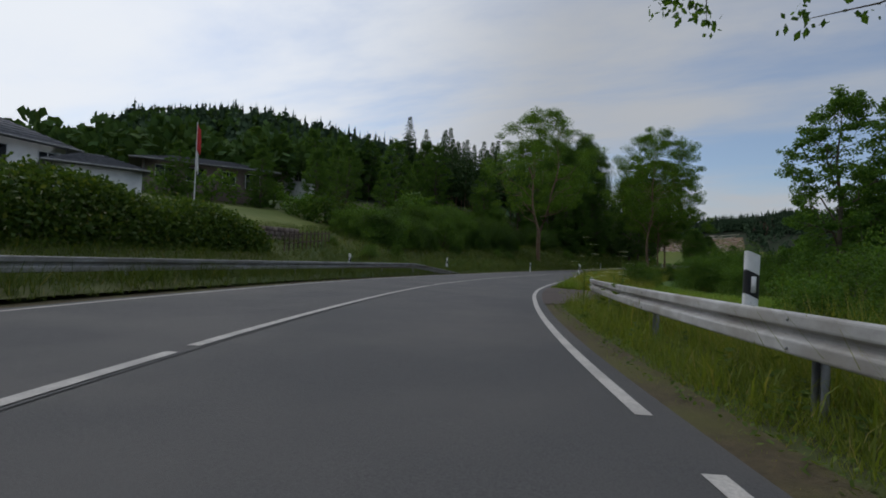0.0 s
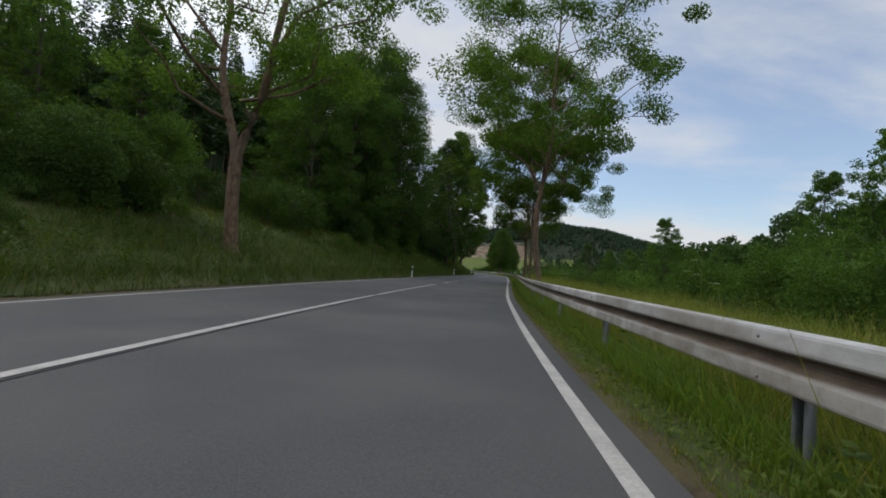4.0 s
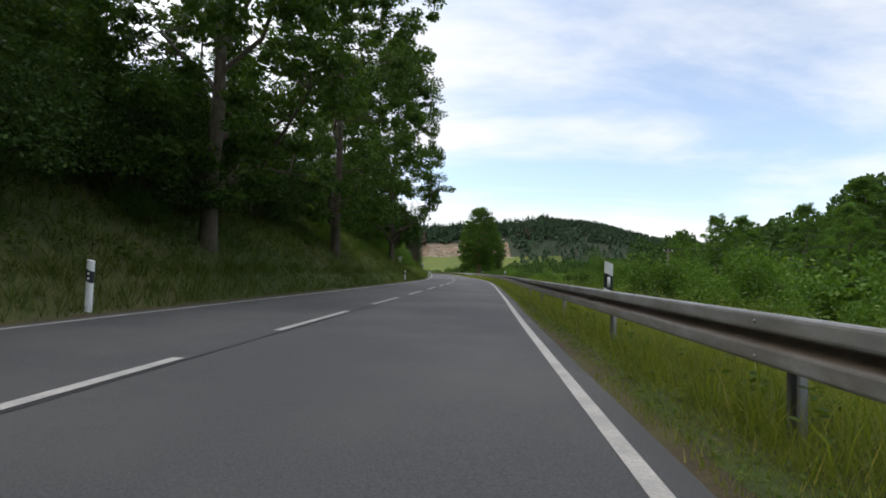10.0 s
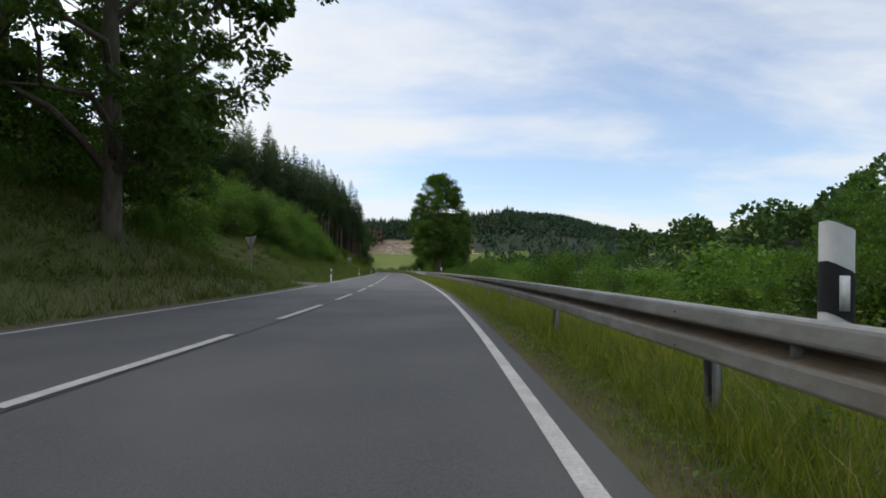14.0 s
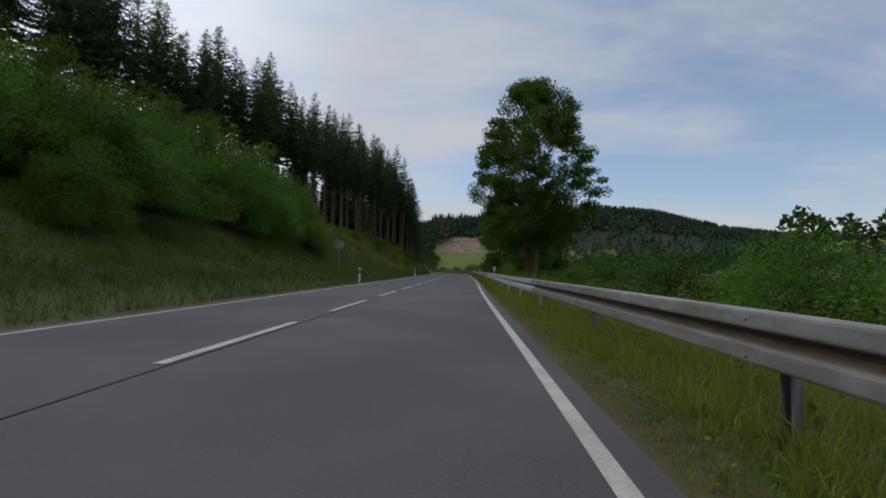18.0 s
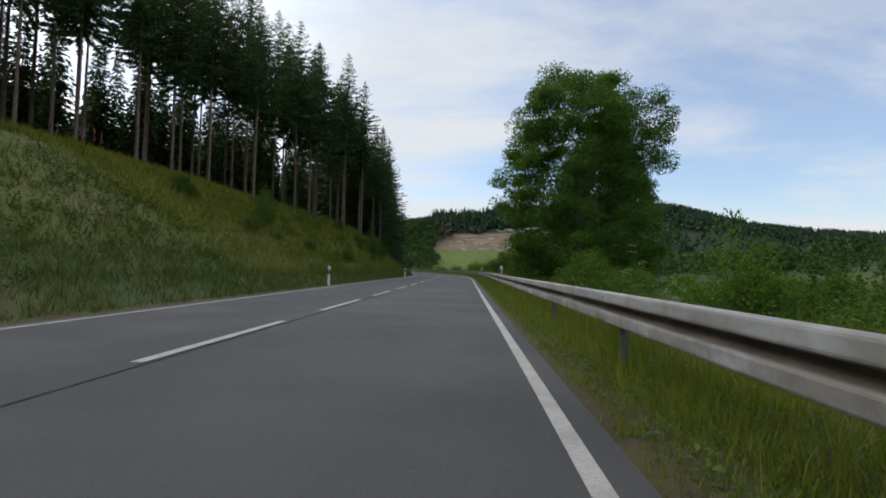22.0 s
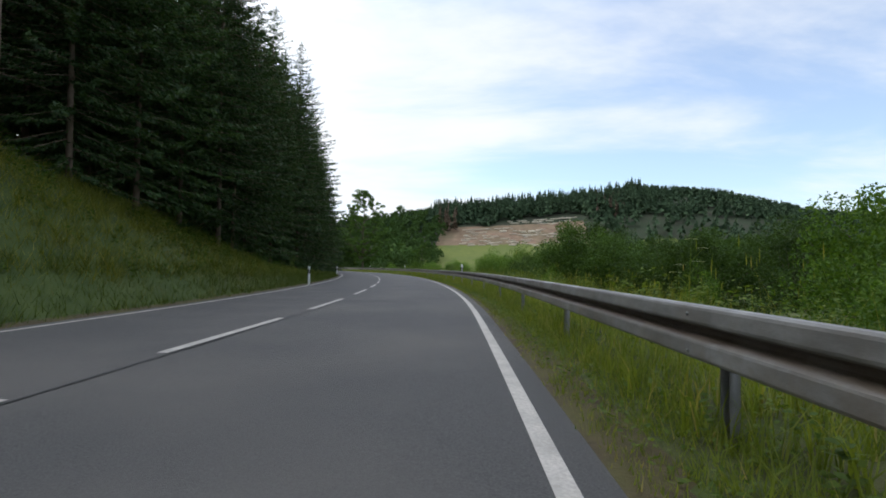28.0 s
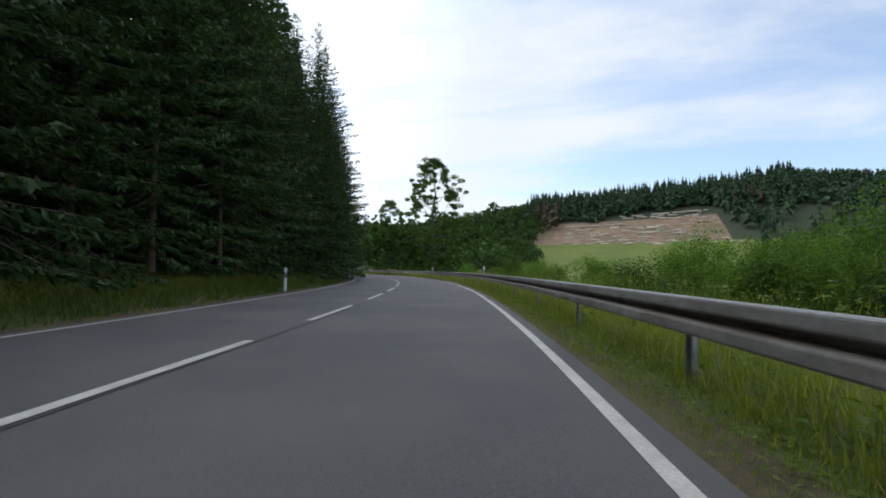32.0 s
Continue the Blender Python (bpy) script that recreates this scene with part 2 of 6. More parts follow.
def groove_dirt(m):
    """Brown dirt settled in the groove between the two waves of the beam."""
    nt = m.node_tree
    N, L = nt.nodes.new, nt.links.new
    b = nt.nodes["Principled BSDF"]
    src = b.inputs["Base Color"].links[0].from_socket
    tc = N("ShaderNodeTexCoord"); sp = N("ShaderNodeSeparateXYZ"); L(tc.outputs["Object"], sp.inputs[0])
    nz = N("ShaderNodeTexNoise"); nz.inputs["Scale"].default_value = 1.1; L(tc.outputs["Object"], nz.inputs[0])
    d = N("ShaderNodeMath"); d.operation = 'SUBTRACT'; d.inputs[1].default_value = 0.622; L(sp.outputs[2], d.inputs[0])
    a = N("ShaderNodeMath"); a.operation = 'ABSOLUTE'; L(d.outputs[0], a.inputs[0])
    r = N("ShaderNodeMapRange"); r.interpolation_type = 'SMOOTHSTEP'
    r.inputs[1].default_value, r.inputs[2].default_value, r.inputs[3].default_value, r.inputs[4].default_value = 0.02, 0.056, 1.0, 0.0
    L(a.outputs[0], r.inputs[0])
    k = N("ShaderNodeMath"); k.operation = 'MULTIPLY'; L(r.outputs[0], k.inputs[0]); L(nz.outputs[0], k.inputs[1])
    k2 = N("ShaderNodeMath"); k2.operation = 'MULTIPLY'; k2.inputs[1].default_value = 2.3; k2.use_clamp = True; L(k.outputs[0], k2.inputs[0])
    mx = N("ShaderNodeMix"); mx.data_type = 'RGBA'; mx.inputs[7].default_value = (0.075, 0.052, 0.035, 1)
    L(k2.outputs[0], mx.inputs[0]); L(src, mx.inputs[6])
    # road splash on the lower wave, in blotches
    n2 = N("ShaderNodeTexNoise"); n2.inputs["Scale"].default_value = 2.6; n2.inputs["Detail"].default_value = 6; n2.inputs["Roughness"].default_value = 0.7
    L(tc.outputs["Object"], n2.inputs[0])
    lo = N("ShaderNodeMapRange"); lo.inputs[1].default_value, lo.inputs[2].default_value, lo.inputs[3].default_value, lo.inputs[4].default_value = 0.46, 0.76, 0.95, 0.35
    L(sp.outputs[2], lo.inputs[0])
    st = N("ShaderNodeMapRange"); st.inputs[1].default_value, st.inputs[2].default_value = 0.4, 0.68; L(n2.outputs[0], st.inputs[0])
    m3 = N("ShaderNodeMath"); m3.operation = 'MULTIPLY'; L(lo.outputs[0], m3.inputs[0]); L(st.outputs[0], m3.inputs[1])
    mx2 = N("ShaderNodeMix"); mx2.data_type = 'RGBA'; mx2.inputs[7].default_value = (0.17, 0.14, 0.105, 1)
    L(m3.outputs[0], mx2.inputs[0]); L(mx.outputs[2], mx2.inputs[6]); L(mx2.outputs[2], b.inputs["Base Color"])


groove_dirt(M_GALV)
groove_dirt(M_GALVDARK)
M_GALVNEW = surf("new_galvanised_steel", (0.35, 0.36, 0.375), (0.43, 0.44, 0.455), 5, 0.45, 0.03, 40, metal=0.05, rnd=0.06)
M_POSTGALV = surf("rail_post_steel", (0.16, 0.16, 0.155), (0.27, 0.27, 0.26), 6, 0.6, 0.1, 40, metal=0.5, rnd=0.15)
M_WHITE = surf("white_plastic", (0.66, 0.66, 0.64), (0.8, 0.8, 0.78), 9, 0.5, 0.03, 60, (0.5, 0.48, 0.42), 3.0, 0.35)
M_BLACK = surf("black_plastic", (0.015, 0.015, 0.016), (0.03, 0.03, 0.03), 12, 0.5)
M_REFL = surf("reflector", (0.62, 0.61, 0.58), (0.78, 0.77, 0.74), 60, 0.25)
M_BARK = surf("bark", (0.05, 0.038, 0.027), (0.135, 0.105, 0.075), 7, 0.95, 1.0, 22, (0.09, 0.1, 0.06), 1.4, 0.5, stretch=(1, 1, 0.3))
M_BARKASH = surf("ash_bark", (0.06, 0.036, 0.022), (0.29, 0.185, 0.11), 6, 0.95, 1.0, 24, (0.19, 0.14, 0.095), 2.2, 0.6, stretch=(1, 1, 0.55))
M_BARKSPRUCE = surf("spruce_bark", (0.095, 0.068, 0.048), (0.21, 0.155, 0.11), 8, 0.95, 0.8, 30, rnd=0.25, stretch=(1, 1, 0.3))
M_LEAF = leafy("leaf_ash", (0.06, 0.118, 0.019), (0.112, 0.195, 0.036), (0.16, 0.24, 0.052), through=.58)
M_LEAFDARK = leafy("leaf_maple", (0.047, 0.102, 0.021), (0.096, 0.176, 0.037), (0.135, 0.22, 0.048), through=0.55)
M_LEAFALDER = leafy("leaf_alder", (0.036, 0.08, 0.016), (0.08, 0.14, 0.03), (0.12, 0.18, 0.045), through=.42)
M_BUSH = leafy("leaf_bush", (0.045, 0.098, 0.016), (0.105, 0.185, 0.032), (0.15, 0.22, 0.045), rnd=0.3, through=.42)
M_BUSHDEEP = leafy("leaf_hazel", (0.032, 0.068, 0.014), (0.07, 0.125, 0.026), (0.11, 0.17, 0.04), rnd=0.25, through=.32)
# darker copy of the hazel leaves: shade under trees put into the colour
M_SHADE = leafy("leaf_hazel_shaded", (0.02, 0.043, 0.01), (0.046, 0.08, 0.018), (0.07, 0.11, 0.025), rnd=0.15, through=.3)
M_HEDGE = leafy("leaf_hedge", (0.035, 0.07, 0.014), (0.08, 0.125, 0.024), (0.15, 0.17, 0.036), through=.4)
M_SPRUCE = leafy("spruce_needles", (0.028, 0.056, 0.022), (0.058, 0.1, 0.034), (0.085, 0.13, 0.044), through=0.25, rnd=0.3)
M_FARWOOD = leafy("far_conifers", (0.034, 0.058, 0.03), (0.05, 0.08, 0.04), (0.064, 0.094, 0.046), through=0.0, rough=0.9)
M_FARLEAF = leafy("far_broadleaves", (0.038, 0.075, 0.02), (0.06, 0.105, 0.028), (0.08, 0.125, 0.034), through=0.15, rough=0.9)
M_DEADWOOD = leafy("dead_conifers", (0.075, 0.055, 0.036), (0.115, 0.08, 0.054), through=0.0)
M_GRASS = leafy("grass_blades", (0.1, 0.14, 0.022), (0.2, 0.24, 0.05), (0.34, 0.28, 0.12), through=0.5, rnd=0.1)
M_GRASSFRESH = leafy("fresh_grass", (0.1, 0.175, 0.026), (0.2, 0.3, 0.055), (0.28, 0.33, 0.09), through=0.5, rnd=0.1)
M_GRASSTALL = leafy("tall_grass", (0.13, 0.175, 0.028), (0.26, 0.265, 0.06), (0.4, 0.34, 0.14), through=0.5, rnd=0.1)
M_GRASSBANK = leafy("bank_grass", (0.045, 0.078, 0.014), (0.095, 0.125, 0.027), (0.19, 0.17, 0.062), through=0.35, rnd=0.1)
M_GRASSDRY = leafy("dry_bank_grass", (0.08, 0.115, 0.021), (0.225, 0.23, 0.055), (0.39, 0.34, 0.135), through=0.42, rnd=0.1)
M_HERB = leafy("herb_leaves", (0.072, 0.125, 0.022), (0.145, 0.205, 0.043), (0.2, 0.25, 0.065), through=0.45)
M_FLOWER = leafy("white_umbels", (0.3, 0.33, 0.17), (0.5, 0.52, 0.36), through=0.2)
M_FOXGLOVE = leafy("foxglove_flowers", (0.38, 0.1, 0.26), (0.55, 0.2, 0.42), through=0.3)
M_FIELD = surf("field_grass", (0.085, 0.11, 0.018), (0.13, 0.145, 0.028), 0.5, 0.95, 0.3, 6, (0.07, 0.1, 0.02), 0.05, 0.7)
M_CUT = surf("felled_slope", (0.12, 0.075, 0.046), (0.23, 0.155, 0.1), 0.22, 0.95, 0.6, 1.2, (0.1, 0.09, 0.045), 0.05, 0.7)
M_LOG = surf("pale_logs", (0.42, 0.36, 0.27), (0.58, 0.52, 0.42), 3, 0.9)
M_WOOD = surf("pole_wood", (0.14, 0.12, 0.095), (0.24, 0.21, 0.17), 5, 0.9, 0.4, stretch=(1, 1, 0.15))
M_RENDER = surf("white_house_render", (0.62, 0.62, 0.6), (0.74, 0.74, 0.72), 2, 0.9, 0.2, 60)
M_SLATE = surf("grey_roof_tiles", (0.085, 0.088, 0.095), (0.15, 0.15, 0.16), 3, 0.75, 0.4, 14)
M_GLASS = surf("dark_window", (0.02, 0.023, 0.026), (0.035, 0.04, 0.045), 1, 0.08, spec=0.6)
M_SIGNBACK = surf("sign_back", (0.3, 0.3, 0.3), (0.4, 0.4, 0.4), 4, 0.5, metal=0.5)
M_RED = surf("red_cloth", (0.42, 0.03, 0.03), (0.55, 0.05, 0.045), 5, 0.8)
M_CLOTH = surf("white_cloth", (0.62, 0.6, 0.58), (0.74, 0.72, 0.7), 5, 0.8)
M_REDSIGN = surf("sign_red", (0.4, 0.03, 0.03), (0.5, 0.05, 0.04), 5, 0.5)
M_STONE = surf("field_stone", (0.13, 0.1, 0.085), (0.24, 0.19, 0.16), 6, 0.95, 0.6, 20, rnd=0.25)
M_RAILING = surf("dark_fence_wood", (0.055, 0.038, 0.028), (0.1, 0.07, 0.05), 5, 0.9)


# ------------------------------------------------------------------ mesh helpers
def mesh_of(name, V, F, mat, smooth=False):
    """V: n x 3; F: list of arrays of faces, each n x 3 or n x 4."""
    me = bpy.data.meshes.new(name)
    V = np.asarray(V, dtype=np.float32).reshape(-1, 3)
    F = [np.asarray(f, dtype=np.int32) for f in F if len(f)]
    loops = np.concatenate([f.ravel() for f in F])
    tot = np.concatenate([np.full(len(f), f.shape[1], dtype=np.int32) for f in F])
    start = np.concatenate([[0], np.cumsum(tot)[:-1]]).astype(np.int32)
    me.vertices.add(len(V)); me.vertices.foreach_set("co", V.ravel())
    me.loops.add(len(loops)); me.loops.foreach_set("vertex_index", loops)
    me.polygons.add(len(tot)); me.polygons.foreach_set("loop_start", start); me.polygons.foreach_set("loop_total", tot)
    if smooth:
        me.polygons.foreach_set("use_smooth", np.ones(len(tot), dtype=bool))
    me.update(calc_edges=True)
    me.validate()
    me.materials.append(mat)
    return me


class Build:
    """Gathers vertices and faces of one mesh."""

    def __init__(self):
        self.v, self.q, self.t, self.n = [], [], [], 0

    def quads(self, V, F):
        V = np.asarray(V, float).reshape(-1, 3)
        self.v.append(V); self.q.append(np.asarray(F, int) + self.n); self.n += len(V)

    def tris(self, V, F):
        V = np.asarray(V, float).reshape(-1, 3)
        self.v.append(V); self.t.append(np.asarray(F, int) + self.n); self.n += len(V)

    def tube(self, P, R, sides=6):
        P = np.asarray(P, float); R = np.asarray(R, float)
        T = np.gradient(P, axis=0); T /= np.linalg.norm(T, axis=1)[:, None] + 1e-9
        ref = np.where(np.abs(T[:, 2:3]) > 0.9, np.array([[1.0, 0, 0]]), np.array([[0, 0, 1.0]]))
        A = np.cross(T, ref); A /= np.linalg.norm(A, axis=1)[:, None] + 1e-9
        B = np.cross(T, A)
        a = np.linspace(0, 2 * np.pi, sides, endpoint=False)
        V = P[:, None] + R[:, None, None] * (np.cos(a)[None, :, None] * A[:, None] + np.sin(a)[None, :, None] * B[:, None])
        m = len(P)
        i, j = np.meshgrid(np.arange(m - 1), np.arange(sides), indexing="ij")
        k = (j + 1) % sides
        self.quads(V.reshape(-1, 3), np.stack([i * sides + j, i * sides + k, (i + 1) * sides + k, (i + 1) * sides + j], -1).reshape(-1, 4))

    def leaves(self, C, D, size, width, rng, up=0.0):
        """Rhombic leaves at C, pointing along D (n x 3)."""
        n = len(C)
        D = D / (np.linalg.norm(D, axis=1)[:, None] + 1e-9)
        r = rng.normal(size=(n, 3)); r[:, 2] += up
        S = np.cross(D, r); S /= np.linalg.norm(S, axis=1)[:, None] + 1e-9
        size = np.broadcast_to(size, n)[:, None]; width = np.broadcast_to(width, n)[:, None]
        V = np.stack([C - D * size * .5, C + S * width * .5, C + D * size * .5, C - S * width * .5], 1)
        self.quads(V.reshape(-1, 3), np.arange(4 * n).reshape(-1, 4))

    def box(self, lo, hi, m=None):
        x0, y0, z0 = lo; x1, y1, z1 = hi
        V = np.array([(x0, y0, z0), (x1, y0, z0), (x1, y1, z0), (x0, y1, z0), (x0, y0, z1), (x1, y0, z1), (x1, y1, z1), (x0, y1, z1)], float)
        if m is not None:
            V = np.array([m @ Vector(p) for p in V])
        self.quads(V, [(0, 3, 2, 1), (4, 5, 6, 7), (0, 1, 5, 4), (1, 2, 6, 5), (2, 3, 7, 6), (3, 0, 4, 7)])

    def mesh(self, name, mat, smooth=False):
        V = np.concatenate(self.v)
        F = ([np.concatenate(self.q)] if self.q else []) + ([np.concatenate(self.t)] if self.t else [])
        return mesh_of(name, V, F, mat, smooth)


def child(name, me, parent, label="", m=None, kind=""):
    ob = new(name, me)
    ob.parent = parent
    if m is not None:
        ob.matrix_basis = m
    return tagged(ob, label=label, kind=kind) if (label or kind) else ob


def thing(name, label, category, m=None, group="", kind=""):
    ob = new(name)
    if m is not None:
        ob.matrix_basis = m
    return tagged(ob, label, category, group, kind)


# ------------------------------------------------------------------ plan of the road
KNOTS = [(38, -72), (21, -44), (7.4, -19), (0.1, -6), (-5.71, 6), (-9.81, 18), (-11.97, 30), (-12.72, 42), (-12.98, 54), (-12.77, 66), (-12.19, 78), (-11.52, 90), (-10.81, 102), (-10.14, 114), (-9.58, 126), (-8.94, 138), (-8.35, 150), (-7.98, 162), (-8.06, 174), (-8.52, 186), (-9.12, 198), (-9.85, 210), (-10.53, 222), (-11.17, 234), (-11.94, 246), (-12.75, 258), (-13.56, 270), (-14.32, 282), (-15.26, 294), (-16.64, 306), (-18.84, 318), (-21.75, 330), (-25.26, 342), (-29.37, 354), (-34.37, 366), (-37.5, 372), (-50, 394), (-70, 416), (-98, 436), (-135, 452), (-180, 463)]


def spline(P, step=0.5):
    P = np.array(P, float)
    P = np.vstack([2 * P[0] - P[1], P, 2 * P[-1] - P[-2]])
    out = []
    for a, b, c, d in zip(P, P[1:], P[2:], P[3:]):
        n = max(4, int(np.linalg.norm(c - b) / 0.4))
        t = np.linspace(0, 1, n, endpoint=False)[:, None]
        t1 = np.linalg.norm(b - a) ** .5; t2 = np.linalg.norm(c - b) ** .5; t3 = np.linalg.norm(d - c) ** .5
        m1 = (c - b + t2 * ((b - a) / t1 - (c - a) / (t1 + t2)))
        m2 = (c - b + t2 * ((d - c) / t3 - (d - b) / (t2 + t3)))
        out.append((2 * t**3 - 3 * t**2 + 1) * b + (t**3 - 2 * t**2 + t) * m1 + (-2 * t**3 + 3 * t**2) * c + (t**3 - t**2) * m2)
    Q = np.concatenate(out)
    for _ in range(6):
        Q[2:-2] = (Q[:-4] + Q[1:-3] + Q[2:-2] + Q[3:-1] + Q[4:]) / 5
    s = np.concatenate([[0], np.cumsum(np.linalg.norm(np.diff(Q, axis=0), axis=1))])
    u = np.arange(0, s[-1], step)
    return np.stack([np.interp(u, s, Q[:, 0]), np.interp(u, s, Q[:, 1])], 1), u


CL, CS = spline(KNOTS)
CT = np.gradient(CL, axis=0); CT /= np.linalg.norm(CT, axis=1)[:, None]
CN = np.stack([CT[:, 1], -CT[:, 0]], 1)             # to the right
S_END = CS[-1]


def s_of(y):
    return float(np.interp(y, CL[:, 1], CS))


def road_z(y):
    return 0.5 * np.clip(1 - np.asarray(y, float) / 45, 0, 2) ** 2


def on_road(s, n):
    """World x, y at s metres along the road, n metres right of its centre line."""
    s = np.asarray(s, float); n = np.asarray(n, float)
    x = np.interp(s, CS, CL[:, 0]) + n * np.interp(s, CS, CN[:, 0])
    y = np.interp(s, CS, CL[:, 1]) + n * np.interp(s, CS, CN[:, 1])
    return np.stack([x, y], -1)


def centre_y(s):
    return np.interp(s, CS, CL[:, 1])


def nearest(X, Y):
    """Signed distance to the centre line (right positive) and the y of the nearest point of it."""
    X = np.asarray(X, float).ravel(); Y = np.asarray(Y, float).ravel()
    n = np.empty(len(X)); yc = np.empty(len(X))
    C, T = CL[::2], CN[::2]
    for a in range(0, len(X), 20000):
        dx = X[a:a + 20000, None] - C[None, :, 0]; dy = Y[a:a + 20000, None] - C[None, :, 1]
        i = np.argmin(dx * dx + dy * dy, 1); k = np.arange(len(i))
        d = np.hypot(dx[k, i], dy[k, i])
        sgn = np.sign(dx[k, i] * T[i, 0] + dy[k, i] * T[i, 1])
        n[a:a + 20000] = d * np.where(sgn == 0, 1, sgn); yc[a:a + 20000] = C[i, 1]
    return n, yc


EDGE_YR = EDGE_YL = [-60, 0, 12, 24, 36, 48, 60, 72, 84, 96, 108, 120, 132, 144, 156, 168, 180, 192, 204, 216, 228, 240, 252, 264, 276, 288, 300, 312, 324, 336, 352, 470]
EDGE_R = [3.89, 3.89, 4.15, 4.23, 4.09, 3.99, 4.04, 4.03, 4.00, 3.94, 3.88, 3.80, 3.75, 3.63, 3.57, 3.57, 3.56, 3.58, 3.57, 3.57, 3.63, 3.67, 3.66, 3.69, 3.69, 3.67, 3.62, 3.66, 3.70, 3.77, 3.77, 3.77]
EDGE_L = [4.08, 4.08, 4.05, 3.96, 3.89, 3.86, 3.91, 3.94, 3.96, 3.87, 3.71, 3.57, 3.45, 3.33, 3.24, 3.17, 3.14, 3.16, 3.18, 3.21, 3.25, 3.28, 3.31, 3.32, 3.32, 3.33, 3.31, 3.32, 3.34, 3.43, 3.47, 3.47]
RAIL_Y = [-60, 0, 12, 15.2, 18, 24, 36, 48, 60, 72, 84, 96, 108, 120, 132, 144, 156, 168, 180, 192, 204, 216, 228, 240, 252, 264, 276, 288, 300, 312, 324, 336, 352, 470]
RAIL_F = [4.96, 4.96, 5.62, 5.98, 6.00, 5.41, 4.79, 4.72, 4.71, 4.75, 4.79, 4.84, 4.76, 4.65, 4.49, 4.46, 4.39, 4.44, 4.49, 4.48, 4.42, 4.36, 4.39, 4.44, 4.49, 4.57, 4.63, 4.52, 4.49, 4.52, 4.53, 4.54, 4.53, 4.53]


def lateral(n, y):
    """n as a number, or ('R', off) / ('L', off) from an edge line, or ('G', off) from the guardrail's line."""
    if not isinstance(n, tuple):
        return np.full(np.shape(y), float(n))
    side, off = n
    if side == 'R':
        return np.interp(y, EDGE_YR, EDGE_R) + off
    if side == 'L':
        return -np.interp(y, EDGE_YL, EDGE_L) - off
    return np.interp(y, RAIL_Y, RAIL_F) + off


# heights of the left slope at these distances from the centre line, at stations along the valley
LD = [4.2, 5.2, 8, 11, 16, 25, 40, 70, 110, 180, 400]
LEFT = {-80: [0, .2, .4, 1.2, 2.2, 4.0, 5.5, 7, 8, 9, 12], 8: [0, .2, .4, 1.2, 2.2, 4.0, 5.5, 7, 8, 9, 12],
        50: [0, .2, .8, 1.8, 3, 5.5, 8, 9, 10, 14, 20], 75: [0, .2, 1.4, 2.6, 4, 7, 10, 14, 20, 22, 26],
        100: [0, .42, 1.7, 3.2, 5, 8, 11, 20, 32, 42, 48], 130: [0, .42, 2.6, 4.6, 6.5, 9, 12, 20, 32, 42, 48],
        172: [0, .42, 2.6, 4.4, 6.3, 9, 12, 16, 25, 40, 50], 181: [0, .2, 1.2, 2.5, 4, 7, 10, 15, 25, 40, 50],
        184: [0, .0, .05, .25, .8, 4, 8, 14, 25, 40, 50], 189: [0, .0, .05, .25, .8, 4, 8, 14, 25, 40, 50],
        195: [0, .42, 1.5, 3.2, 5.3, 8, 10, 14, 22, 35, 45], 225: [0, .42, 1.2, 3.1, 5.6, 8, 10, 14, 20, 30, 40],
        255: [0, .42, 1.5, 3.6, 6.3, 8.5, 10, 13, 18, 28, 40], 285: [0, .42, 2.4, 4.9, 7, 9, 11, 14, 18, 28, 40],
        300: [0, .42, 3.6, 5.6, 7.3, 9, 11, 14, 18, 28, 40], 318: [0, .42, 1.8, 3.8, 5.6, 8, 10, 13, 18, 28, 40],
        330: [0, .2, .5, 1.4, 3, 5.5, 8, 12, 18, 28, 40], 380: [0, .2, .4, 1, 2, 4, 6, 10, 15, 25, 35], 480: [0, .2, .4, 1, 2, 4, 6, 10, 15, 25, 35]}
RD = [4.2, 6.4, 9, 14, 30, 60, 90, 150, 400]
RIGHT = [0, -.02, -.35, -1.0, -1.9, -1.8, -.8, 1, 2]


